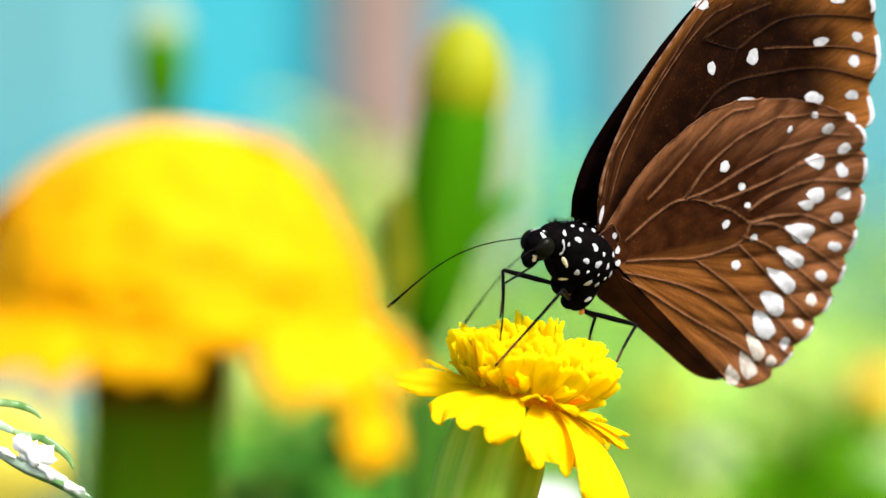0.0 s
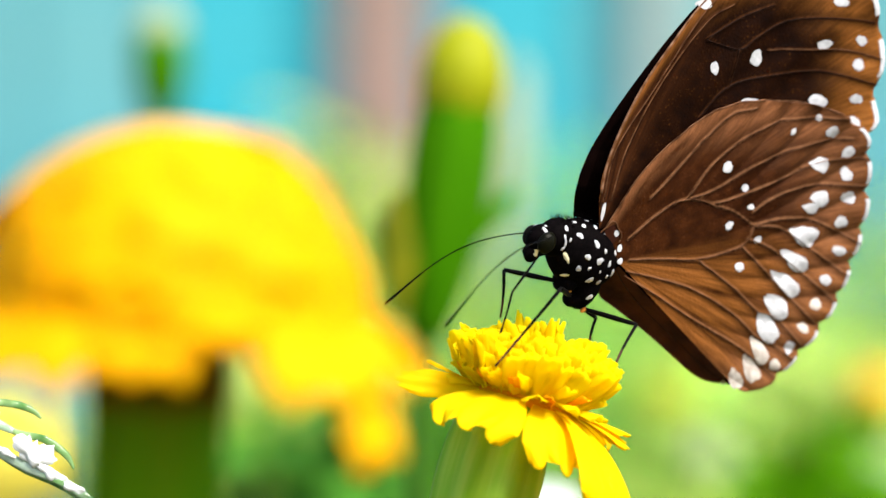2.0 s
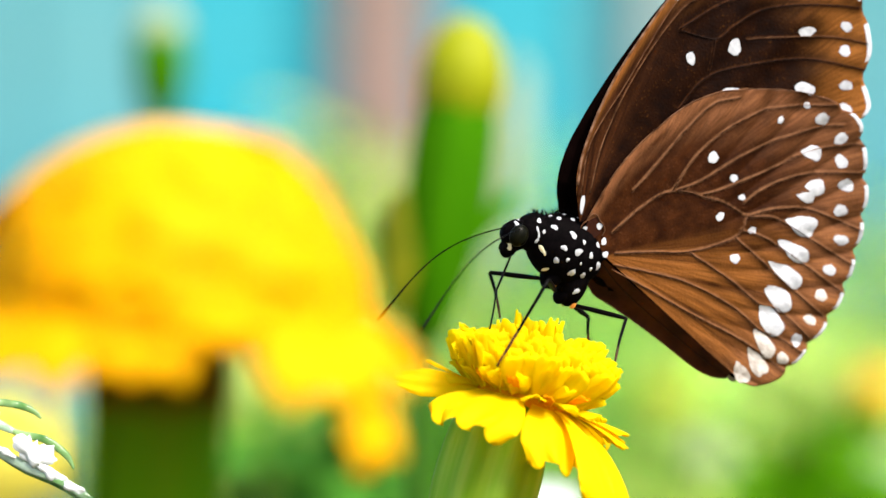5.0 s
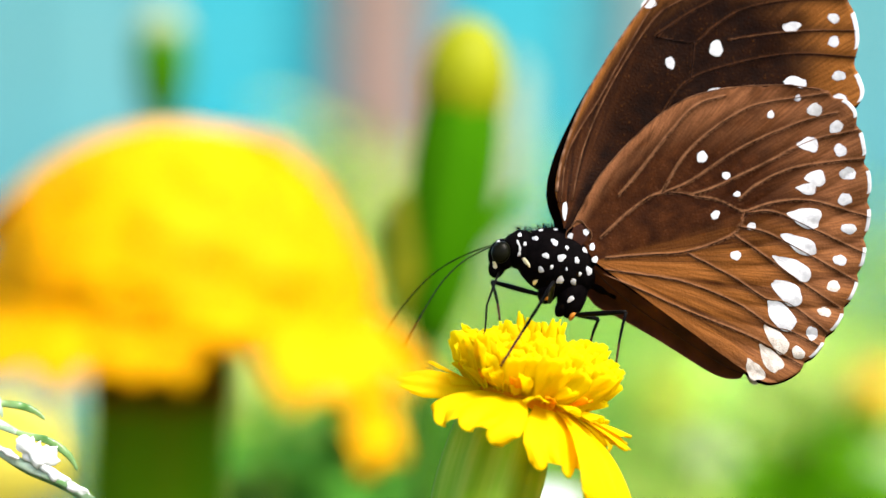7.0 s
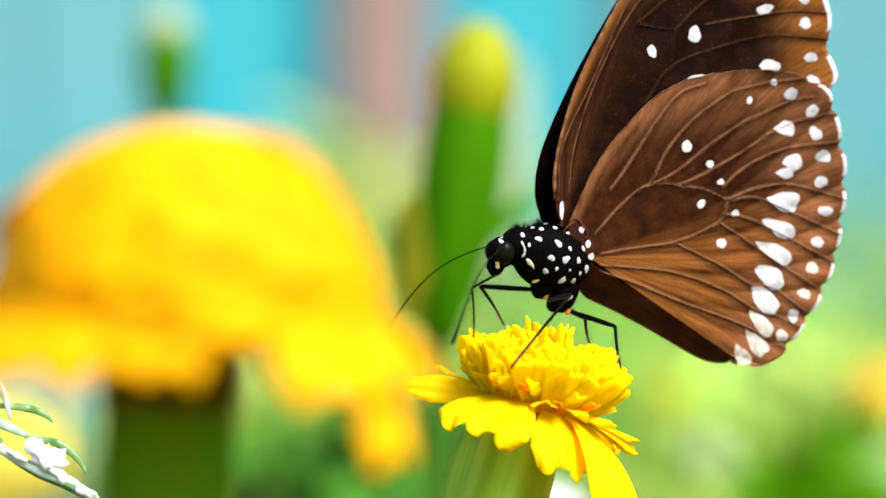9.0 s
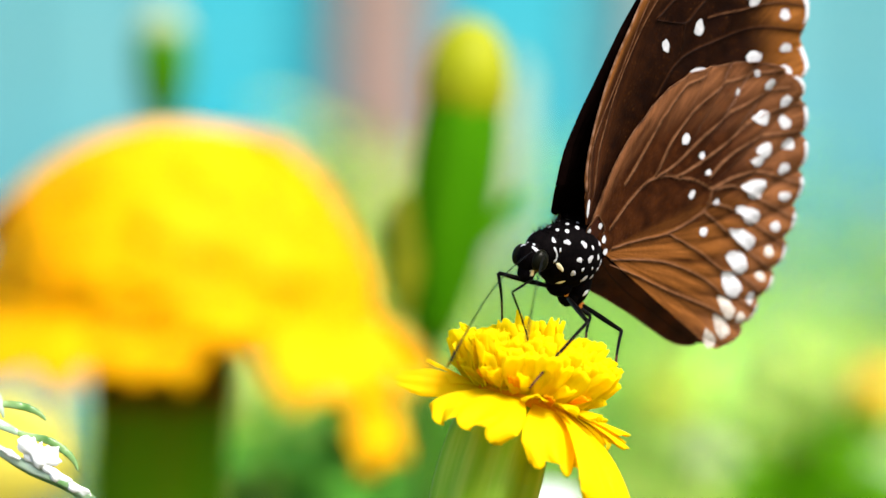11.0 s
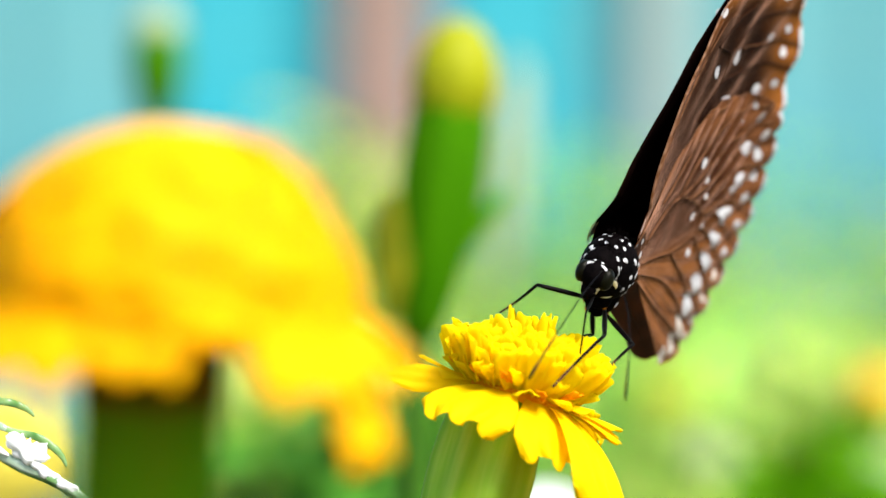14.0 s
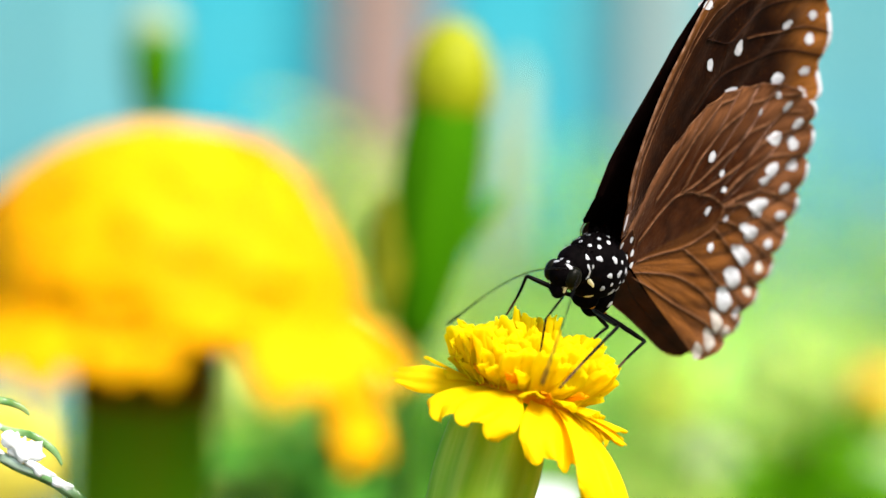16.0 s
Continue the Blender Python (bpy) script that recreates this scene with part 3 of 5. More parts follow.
bpy.context.view_layer.update()
DOTS = [(-5.9, 3.7, 0.5, 0.4), (-3.6, 3.0, 0.6, 0.5), (-0.8, 2.2, 0.8, 0.6),
        (-2.2, 0.2, 0.65, 0.6), (0.1, -0.2, 0.85, 0.75), (2.4, -0.6, 0.55, 0.6), (-3.0, -1.8, 0.7, 0.5), (-0.2, -3.4, 0.6, 0.9),
        (1.8, -3.7, 0.7, 0.5), (4.2, -2.1, 0.7, 0.8), (1.3, -6.2, 0.5, 0.8), (3.7, 1.0, 0.7, 0.4), (0.8, -1.9, 0.25, 0.3),
        (-5.2, 2.2, 0.4, 0.4), (-1.4, -1.5, 0.36, 0.42), (2.8, -2.6, 0.34, 0.4), (1.0, 1.3, 0.4, 0.45)]
CREAM = [(-5.1, -0.5, 0.32, 1.05), (-3.9, -3.4, 0.45, 0.34), (3.2, -5.8, 0.45, 1.0), (-9.9, -0.6, 0.45, 0.7), (-8.0, -1.6, 0.8, 0.7)]
for x, z, rx, rz in DOTS:
    for far in (False, True):
        surface_dot(x, z, rx * 0.70, rz * 0.73, -0.3 + 0.5 * math.sin(x * 3), M_SPOT, thorax, far)
for x, z, rx, rz in CREAM:
    for far in (False, True):
        surface_dot(x, z, rx * 0.8, rz * 0.85, 0.5 if rz > 1 else 0.2, M_CREAM, thorax if x > -7 else head, far)
for far in (False, True):
    for k in range(3):
        w = -0.35 + k * 0.40
        surface_dot(-8.5 + 2.25 * math.cos(w) + 0.25, 1.5 + 2.1 * math.sin(w), 0.19, 0.46, w, M_SPOT, head, far)
    surface_dot(-9.1, 2.9, 0.32, 0.26, 0.2, M_SPOT, head, far)
# pairs of dots on the nape
for k, (x, side) in enumerate(((-5.4, 0.8), (-4.4, 1.9), (-3.4, 0.9), (-2.2, 2.0), (-1.0, 1.0))):
    for sgn in (-1, 1):
        bm = bmesh.new()
        p = Vector((x, sag_y(x, 0), 0)) + SIDE * (side * sgn)
        ok, loc, nor, _ = thorax.ray_cast((p + UPV * 12) * MM, -UPV)
        if ok:
            rot = nor.to_track_quat("Z", "Y").to_matrix().to_4x4()
            bmesh.ops.create_circle(bm, cap_ends=True, segments=11, radius=(0.32 + 0.05 * (k % 2)) * MM, matrix=Matrix.Translation(loc + nor * 0.00008) @ rot)
            part("white_dot", bm, M_SPOT, thorax)
for k, (side, up) in enumerate(((-1.7, 2.0), (-0.6, 2.2), (0.6, 2.2), (1.7, 2.0))):
    bm = bmesh.new()
    p = Vector((-8.6, 1.0, 0)).xzy
    p.y = sag_y(p.x, p.z)
    p = p + SIDE * side + UPV * up
    ok, loc, nor, _ = head.ray_cast((p - AX * 9) * MM, AX)
    if ok:
        rot = nor.to_track_quat("Z", "Y").to_matrix().to_4x4()
        bmesh.ops.create_circle(bm, cap_ends=True, segments=10, radius=0.22 * MM, matrix=Matrix.Translation(loc + nor * 0.00006) @ rot)
        part("white_dot", bm, M_SPOT, head)

bm = bmesh.new()
ab = spline([(3.2, -2.6), (9.1, -5.1), (15.9, -8.6), (22.8, -13.1)], 40)
tube(bm, [Vector((p[0], sag_y(p[0], p[1]) + 0.6, p[1])) * MM for p in ab],
     lambda u: (1.7 * math.sin(min(1, u * 1.2 + 0.35) * math.pi * 0.62) + 0.12 * abs(math.sin(u * 26))) * (1 - 0.75 * max(0, u - 0.8) / 0.2) * MM, 18)
abdomen = part("abdomen", bm, M_BODY, butterfly, "black banded abdomen between the wings")

# short hairs on the nape and the wing roots
bm = bmesh.new()
for i in range(210):
    x, z = -3.5, 5.0
    x += random.uniform(-4.5, 5.0)
    p = Vector((x, sag_y(x, 0), 0)) + SIDE * random.uniform(-1.8, 1.8)
    ok, loc, nor, _ = thorax.ray_cast((p + UPV * 12) * MM, -UPV)
    if ok:
        d = (nor + Vector((random.uniform(-.4, .4), random.uniform(-.4, .4), random.uniform(-.2, .4))) - AX * 0.4).normalized()
        tube(bm, [loc, loc + d * 0.0005, loc + d * random.uniform(0.0006, 0.0012)], lambda u: (0.05 - 0.04 * u) * MM, 3)
part("nape_hair", bm, M_BODY, thorax)

# ---- marigolds ----
def petal(L, wid, ruff, lobes, droop, seed, n=12, k=9, neck=0.35, cup=0.15, notch=0.10):
    """A ray petal along +x from the origin, notched at the tip; millimetres."""
    rg = random.Random(seed)
    ph = rg.random() * 6
    pe = (math.pi / 2 if lobes % 2 else 0) + rg.uniform(-0.3, 0.3)
    bm = bmesh.new()
    lay = []
    for side in (0, 1):
        rows = []
        for i in range(n + 1):
            u = i / n
            w = wid * 0.5 * (neck + (1 - neck) * math.sin(min(1, u * 1.25) * math.pi / 2) ** 1.3)
            row = []
            for j in range(k + 1):
                v = j / k * 2 - 1
                edge = 1 - 0.11 * v * v - notch * (1 - abs(math.sin(v * lobes * math.pi / 2 + pe)) ** 0.5) * (u ** 4)
                x = L * u * edge
                y = w * v * (1 - 0.25 * max(0, u - 0.8) / 0.2)
                z = -droop * L * u * u - cup * w * v * v * u + ruff * math.sin(v * lobes * 1.7 + ph + u * 2) * u ** 2 + 0.15 * math.sin(v * 9 + ph) * u
                row.append(bm.verts.new(Vector((x, y, z - side * 0.18)) * MM))
            rows.append(row)
        lay.append(rows)
        for r0, r1 in zip(rows, rows[1:]):
            for j in range(k):
                bm.faces.new((r0[j], r0[j + 1], r1[j + 1], r1[j]))
    rim0 = [lay[0][i][0] for i in range(n + 1)] + [lay[0][n][j] for j in range(1, k + 1)] + [lay[0][i][k] for i in range(n - 1, -1, -1)]
    rim1 = [lay[1][i][0] for i in range(n + 1)] + [lay[1][n][j] for j in range(1, k + 1)] + [lay[1][i][k] for i in range(n - 1, -1, -1)]
    for a in range(len(rim0) - 1):
        bm.faces.new((rim0[a], rim0[a + 1], rim1[a + 1], rim1[a]))
    return bm


def mesh_of(name, bm, material):
    me = bpy.data.meshes.new(name)
    bmesh.ops.recalc_face_normals(bm, faces=bm.faces)
    bm.to_mesh(me)
    bm.free()
    me.materials.append(material)
    for p in me.polygons:
        p.use_smooth = True
    return me


def calyx(length, r_top, r_mid, r_low, ribs, depth=0.045):
    """The ribbed green cup under the head, axis +z, its rim at the origin."""
    bm = bmesh.new()
    n, k = 60, 16
    rows = []
    for i in range(k + 1):
        u = i / k
        r = (r_top * (1 - u) ** 2 + 2 * r_mid * u * (1 - u) + r_low * u * u)
        if i == k:
            r = r_low * 0.9
        row = []
        for j in range(n):
            w = 2 * math.pi * j / n
            rr = r * (1 + depth * (abs(math.cos(w * ribs / 2)) * 2 - 1) * (1 - u * 0.4))
            top = 0.9 * abs(math.cos(w * ribs / 2)) if i == 0 else 0
            row.append(bm.verts.new(Vector((rr * math.cos(w), rr * math.sin(w), -length * u + top)) * MM))
        rows.append(row)
    for r0, r1 in zip(rows, rows[1:]):
        for j in range(n):
            bm.faces.new((r0[j], r0[(j + 1) % n], r1[(j + 1) % n], r1[j]))
    bm.faces.new(rows[0])
    bm.faces.new(rows[-1])
    return bm


def stem_mesh(p0, p1, p2, r):
    bm = bmesh.new()
    pts = [Vector(p) for p in spline([p0, p1, p2], 24)]
    tube(bm, pts, lambda u: r * (1 - 0.15 * u) * (1 + 0.03 * math.sin(u * 40)), 12)
    return bm


# The flower that the butterfly feeds on: its head sits at this place, leaning a little.
HX, HY, HZ = [v * MM for v in (12.3, 0.0, -22.3)]
feed = tagged(new("marigold"), "small bright yellow marigold with frilled florets under the butterfly", "flower", "marigolds")
feed.location = (HX, HY, 0)
headm = Matrix.Translation((0, 0, CZ + HZ)) @ Matrix.Rotation(radians(16), 4, "Y") @ Matrix.Rotation(radians(-4), 4, "X")


def feed_part(name, bm, material, m, label=""):
    ob = part(name, bm, material, feed, label)
    ob.matrix_basis = m
    return ob


feed_part("calyx", calyx(30, 6.6, 10.0, 4.6, 8, 0.06), M_CALYX, headm @ pose(-0.0022, 0, -0.002, 0, 0, 22), "pale green ribbed calyx")
low = headm @ Vector((-0.0022, 0, -0.030))
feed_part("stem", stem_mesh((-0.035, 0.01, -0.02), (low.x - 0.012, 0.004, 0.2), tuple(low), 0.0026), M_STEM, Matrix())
bm = bmesh.new()
ellipsoid(bm, Matrix.Diagonal((7.4 * MM, 7.4 * MM, 3.0 * MM, 1)), 24, 14)
feed_part("flower_base", bm, M_ORANGE, headm @ pose(0, 0, 0.0))
FL = [mesh_of("disc_floret", petal(L, w, 0.2, 4, 0.08, i + 60, 9, 9, 0.42, 0.5, 0.09), m) for i, (L, w, m) in enumerate(
    ((9.6, 3.3, M_FLORET), (10.2, 4.3, M_FLORET), (9.2, 5.2, M_FLORET), (10.0, 3.7, M_FLORET), (9.0, 2.8, M_ORANGE)))]
rg = random.Random(5)
NF = 220


def upright(d, th):
    """Turn a petal that lies along x so that it points along d with its face outwards."""
    x = d.normalized()
    out = Vector((math.cos(th), math.sin(th), 0.2))
    y = out.cross(x).normalized()
    return Matrix((x, y, x.cross(y))).transposed().to_4x4()


for i in range(NF):
    q = (i + 0.5) / NF
    th = i * 2.39996
    a = 1.22 * math.sqrt(q) + rg.uniform(-0.05, 0.05)
    k = rg.uniform(0.91, 1.08) * (1 + 0.16 * noise.noise(Vector((2.3 * math.sqrt(q) * math.cos(th), 2.3 * math.sqrt(q) * math.sin(th), 7.3))))
    tip = Vector((14.4 * k * math.sin(a) * math.cos(th), 14.4 * k * math.sin(a) * math.sin(th), 1.2 + 9.9 * k * math.cos(a) + 1.5 * max(0, math.cos(th)) * math.sin(a)))
    base = Vector((tip.x * 0.58, tip.y * 0.58, 0.2))
    d = tip - base
    rot = upright(d, th)
    me = FL[rg.randrange(4)]
    again("disc_floret", me, feed, headm @ Matrix.Translation(base * MM) @ rot @ pose(0, 0, 0, rg.uniform(-60, 60), rg.uniform(-9, 9), 0) @
          Matrix.Diagonal((d.length / 9.7, 1, 1, 1)))
for i in range(34):
    th = i * 2 * math.pi / 34 + rg.uniform(-0.1, 0.1)
    a = rg.uniform(1.3, 1.55)
    tip = Vector((12.6 * math.sin(a) * math.cos(th), 12.6 * math.sin(a) * math.sin(th), 0.6 + 7 * math.cos(a)))
    base = Vector((tip.x * 0.5, tip.y * 0.5, 0.0))
    d = tip - base
    rot = upright(d, th)
    again("disc_floret", FL[4] if i % 3 == 0 else FL[rg.randrange(4)], feed, headm @ Matrix.Translation(base * MM) @ rot @ pose(0, 0, 0, rg.uniform(-40, 40), 0, 0) @
          Matrix.Diagonal((d.length / 9.7, 0.8, 0.8, 1)))
# single florets that stand out of the crown
for i in range(14):
    th = i * 2.39996 + 0.4
    a = rg.uniform(0.2, 1.15)
    tip = Vector((15.2 * math.sin(a) * math.cos(th), 15.2 * math.sin(a) * math.sin(th), 2.6 + 10.2 * math.cos(a)))
    base = Vector((tip.x * 0.6, tip.y * 0.6, 1.5))
    d = tip - base
    again("disc_floret", FL[rg.randrange(4)], feed, headm @ Matrix.Translation(base * MM) @ upright(d, th) @ pose(0, 0, 0, rg.uniform(-70, 70), rg.uniform(-12, 12), 0) @
          Matrix.Diagonal((d.length / 9.7, 0.75, 0.8, 1)))
# broad ray petals round the rim: heading, length, width, droop, lift
RAYS = [(-122, 12.3, 16.0, 0.40, -7, 0), (-60, 12.0, 12.5, 0.42, -19, 0), (-24, 18.8, 19, 0.45, -16, 0), (-4, 11.5, 5, 0.16, -4, 0), (4, 11.0, 4, 0.1, 2, 0), (180, 14.5, 4.6, 0.03, -8, -68),
        (166, 11, 1.5, 0.0, 10, 0), (10, 11, 6, 0.2, 2, 0), (40, 12, 9, 0.3, 4, 0), (80, 13, 11, 0.35, 6, 0), (118, 13, 11, 0.35, 6, 0)]
for i, (hd, L, w, dr, lf, roll) in enumerate(RAYS):
    ob = feed_part("ray_petal", petal(L, w, 0.8 if w > 6 else 0.1, 5 if i == 0 else 4 if i < 3 else 3, dr, i + 3, 20, 30, notch=0.18 if i < 3 else 0.10), M_RAY,
                   headm @ pose(0, 0, -0.0002, 0, 0, hd) @ pose(0.0055, 0, 0, roll, -lf, 0))


def double_head(fl, hm, R, H, mats, seed, count, plen, pw, spread=1.45):
    """A full double head: broad petals laid over one another on a dome, from the crown to the rim."""
    rg = random.Random(seed)
    bm = bmesh.new()
    ellipsoid(bm, Matrix.Diagonal((R * 0.86 * MM, R * 0.86 * MM, H * 0.9 * MM, 1)), 32, 18)
    for v in bm.verts:
        if v.co.z < 0:
            v.co.z *= 0.22
    ob = part("flower_base", bm, mats[-1], fl)
    ob.matrix_basis = hm
    kinds = [mesh_of("ruffled_petal", petal(plen * s, pw * s, 0.5, 3, 0.32, seed + i, 8, 8), mats[i % len(mats)]) for i, s in enumerate((1, 0.9, 1.1, 0.8))]
    for i in range(count):
        q = (i + 0.5) / count
        th = i * 2.39996
        a = spread * math.sqrt(q)
        d = Vector((math.sin(a) * math.cos(th), math.sin(a) * math.sin(th), math.cos(a)))
        base = Vector((d.x * R * 0.84, d.y * R * 0.84, d.z * H * 0.90)) * MM
        down = Vector((math.cos(a) * math.cos(th), math.cos(a) * math.sin(th), -math.sin(a)))
        x = (down + d * 0.35).normalized()
        y = Vector((-math.sin(th), math.cos(th), 0))
        z = x.cross(y).normalized()
        y = z.cross(x)
        rot = Matrix((x, y, z)).transposed().to_4x4()
        again("ruffled_petal", kinds[rg.randrange(4)], fl,
              hm @ Matrix.Translation(base) @ rot @ pose(0, 0, 0, rg.uniform(-12, 12), rg.uniform(-9, 6), 0) @ pose(-plen * 0.4 * MM, 0, 0))


# The big head close to the lens.
bx, by, bz = [v * MM for v in (-29.3, -154.8, -4.8)]
big = tagged(new("marigold"), "large yellow double marigold with drooping petals, close by", "flower", "marigolds")
big.location = (bx, by, 0)
bigm = Matrix.Translation((0, 0, CZ + bz)) @ pose(0, 0, 0, 3, 2, 0)
double_head(big, bigm @ pose(0, 0, -0.001), 24.4, 21.6, [M_YEL, M_YEL], 11, 230, 10.5, 13.5, 1.47)
c2 = part("calyx", calyx(40, 7.3, 7.5, 6.5, 9), M_CALYX2, big, "dark green calyx under a ring of painted shade")
c2.matrix_basis = bigm @ pose(-0.0012, 0, -0.006)
# shade and bounced colour from the petals, built as a short brown ring
collar = part("shade_collar", calyx(7.5, 7.6, 7.75, 7.5, 9, 0.06), M_BROWN, big, "brown ring painted for the petals' shade and bounce")
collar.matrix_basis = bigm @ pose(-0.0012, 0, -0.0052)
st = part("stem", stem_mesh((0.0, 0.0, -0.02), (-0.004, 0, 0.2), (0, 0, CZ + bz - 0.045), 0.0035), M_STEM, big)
# drooping rim petals: heading, length, width, droop
RIM = [(-95, 8.3, 13, 0.76), (-152, 14, 19, 0.80), (-124, 11.5, 15, 0.64), (-172, 15, 18, 0.7), (-42, 11.5, 19, 0.73), (-28, 12.5, 10, 1.22), (-5, 11.5, 13, 0.7), (-20, 9.5, 12, 0.55), (-70, 8, 12, 0.32), (35, 18, 15, 0.45), (80, 18, 15, 0.45), (130, 18, 15, 0.45), (178, 19, 16, 0.35)]
for k in range(13):
    ob = part("ray_petal", petal(10.5, 12, 0.6, 3, 0.42, 80 + k, 10, 10), M_YEL, big)
    ob.matrix_basis = bigm @ pose(0, 0, 0.0030, 0, 0, k * 360 / 13 + 8 * math.sin(k * 5)) @ pose(0.0125, 0, 0, 0, 4, 0)
for i, (hd, L, w, dr) in enumerate(RIM):
    ob = part("ray_petal", petal(L, w, 0.8, 3, dr, i + 40, 12, 10), M_YEL, big)
    ob.matrix_basis = bigm @ pose(0, 0, -0.0002, 0, 0, hd) @ pose(0.0158, 0, 0)


def bud_thing(x, y, zt, length, r, lean, label, seed, green=None, lime=None, full=0.90):
    """A closed bud on its stem: ribbed cup, sepals, rolled petals at the tip."""
    th = tagged(new("marigold_bud"), label, "flower bud", "buds")
    th.location = (x, y, 0)
    m = Matrix.Translation((0, 0, zt)) @ Matrix.Rotation(radians(lean), 4, "Y")
    L = length / MM
    cup = part("calyx", calyx(L * 0.76, r * 0.95, r * 1.36, r * 0.42, 7), green or M_BUD, th)
    cup.matrix_basis = m @ pose(0, 0, -length * 0.24)
    bm = bmesh.new()
    ellipsoid(bm, Matrix.Diagonal((r * full * MM, r * full * MM, L * 0.20 * MM, 1)), 20, 14)
    tip = part("rolled_petals", bm, lime or M_BUDTIP, th, "lime yellow rolled petals")
    tip.matrix_basis = m @ pose(0, 0, -length * 0.20)
    me = mesh_of("sepal", petal(L * 0.11, r * 0.75, 0.2, 1, -0.22, seed, 8, 4), green or M_BUD)
    for k in range(7):
        again("sepal", me, th, m @ pose(0, 0, -length * 0.28, 0, 0, k * 51) @ pose(r * 0.86 * MM, 0, 0, 0, -84, 0))
    end = m @ Vector((0, 0, -length))
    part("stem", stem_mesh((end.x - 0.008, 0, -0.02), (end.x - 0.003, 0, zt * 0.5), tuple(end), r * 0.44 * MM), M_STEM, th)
    return th


ux, uy, uz = [v * MM for v in (6.0, 247.1, 49.8)]
bud = bud_thing(ux, uy, CZ + uz, 0.070, 8.4, 8.0, "slim green marigold bud with a lime yellow tip", 3, None, None, 1.12)
px_, py_, pz_ = [v * MM for v in (27.6, 840.0, 69.8)]
bract = part("bract", petal(27, 11, 0.4, 1, 0.10, 91, 10, 6, neck=0.3, cup=0.4), M_OLIVE, bud, "olive brown bract beside the bud")
bract.matrix_basis = pose(-0.0155, -0.006, CZ + uz - 0.064, 0, -92, 0) @ pose(0, 0, 0, 70, 0, 0)
side_bract = part("bract", petal(17, 5, 0.3, 1, 0.12, 92, 10, 6, neck=0.4, cup=0.4), M_BUD, bud, "narrow green bract beside the bud")
side_bract.matrix_basis = pose(-0.0005, -0.003, CZ + uz - 0.050, 0, -58, 0) @ pose(0, 0, 0, 60, 0, 0)
bud_thing(px_, py_, CZ + pz_, 0.085, 7.0, 5, "pale green marigold bud behind the slim one", 6, M_PALE, M_PALE)
vx, vy, vz = [v * MM for v in (-84.3, 560.0, 72.5)]
bud_far = bud_thing(vx, vy, CZ + vz, 0.036, 7.6, 0, "small green bud with a pale tip on a thin stem", 4, None, M_PALE, 1.0)

# ---- things behind ----
def bush(x, y, h, spread, n, seed, lime, label, size=1.0, mats=None):
    """A marigold plant: branching stems with narrow leaflets in pairs."""
    rg = random.Random(seed)
    th = tagged(new("marigold_plant"), label, "plant", "garden plants")
    th.location = (x, y, 0)
    bm = bmesh.new()
    lf = bmesh.new()
    tips = []
    for s in range(n):
        a = rg.uniform(0, 6.28)
        q = spread * math.sqrt(rg.random())
        hh = h * rg.uniform(0.65, 1.0)
        pts = [Vector(p) for p in spline([(0, 0, -0.01), (q * 0.4 * math.cos(a), q * 0.4 * math.sin(a), hh * 0.55), (q * math.cos(a), q * math.sin(a), hh)], 10)]
        tube(bm, pts, lambda u: 0.0028 - 0.0014 * u, 6)
        tips.append(pts[-1])
        for i in range(3, 10):
            for b in (0, 1, 2):
                hd = a + b * 2.1 + i * 1.3 + rg.uniform(-.5, .5)
                L, w = rg.uniform(0.03, 0.055) * size, rg.uniform(0.008, 0.016) * size
                m = Matrix.Translation(pts[i]) @ Matrix.Rotation(hd, 4, "Z") @ Matrix.Rotation(rg.uniform(-0.7, 0.5), 4, "Y") @ Matrix.Rotation(rg.uniform(-.5, .5), 4, "X")
                mi = 1 if rg.random() < lime else 0
                prev = None
                for k in range(5):
                    u = k / 4
                    ww = w * 0.5 * math.sin(math.pi * (0.08 + 0.88 * u))
                    row = [lf.verts.new(m @ Vector((L * u, sgn * ww, -0.35 * L * u * u + (0.0 if sgn else -0.0015)))) for sgn in (-1, 0, 1)]
                    if prev:
                        for j in range(2):
                            f = lf.faces.new((prev[j], prev[j + 1], row[j + 1], row[j]))
                            f.material_index = mi
                    prev = row
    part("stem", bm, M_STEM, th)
    ob = part("foliage", lf, mats or [M_LEAF, M_LEAF2], th)
    ob["kind"] = "stuff"
    return th, tips


def far_flower(x, y, z, R, mats, label, seed):
    th = tagged(new("marigold"), label, "flower", "marigolds")
    th.location = (x, y, 0)
    hm = Matrix.Translation((0, 0, z)) @ pose(0, 0, 0, 20, 0, 0)
    double_head(th, hm, R, R * 0.75, mats, seed, 60, R * 0.6, R * 0.55)
    ob = part("calyx", calyx(R * 0.9, R * 0.35, R * 0.4, R * 0.2, 8), M_CALYX, th)
    ob.matrix_basis = hm @ pose(0, 0, -R * 0.3 * MM)
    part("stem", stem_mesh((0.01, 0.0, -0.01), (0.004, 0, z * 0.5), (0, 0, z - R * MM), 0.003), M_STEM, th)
    return th


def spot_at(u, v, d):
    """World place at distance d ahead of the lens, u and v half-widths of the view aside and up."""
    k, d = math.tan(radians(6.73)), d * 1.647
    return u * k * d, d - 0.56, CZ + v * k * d


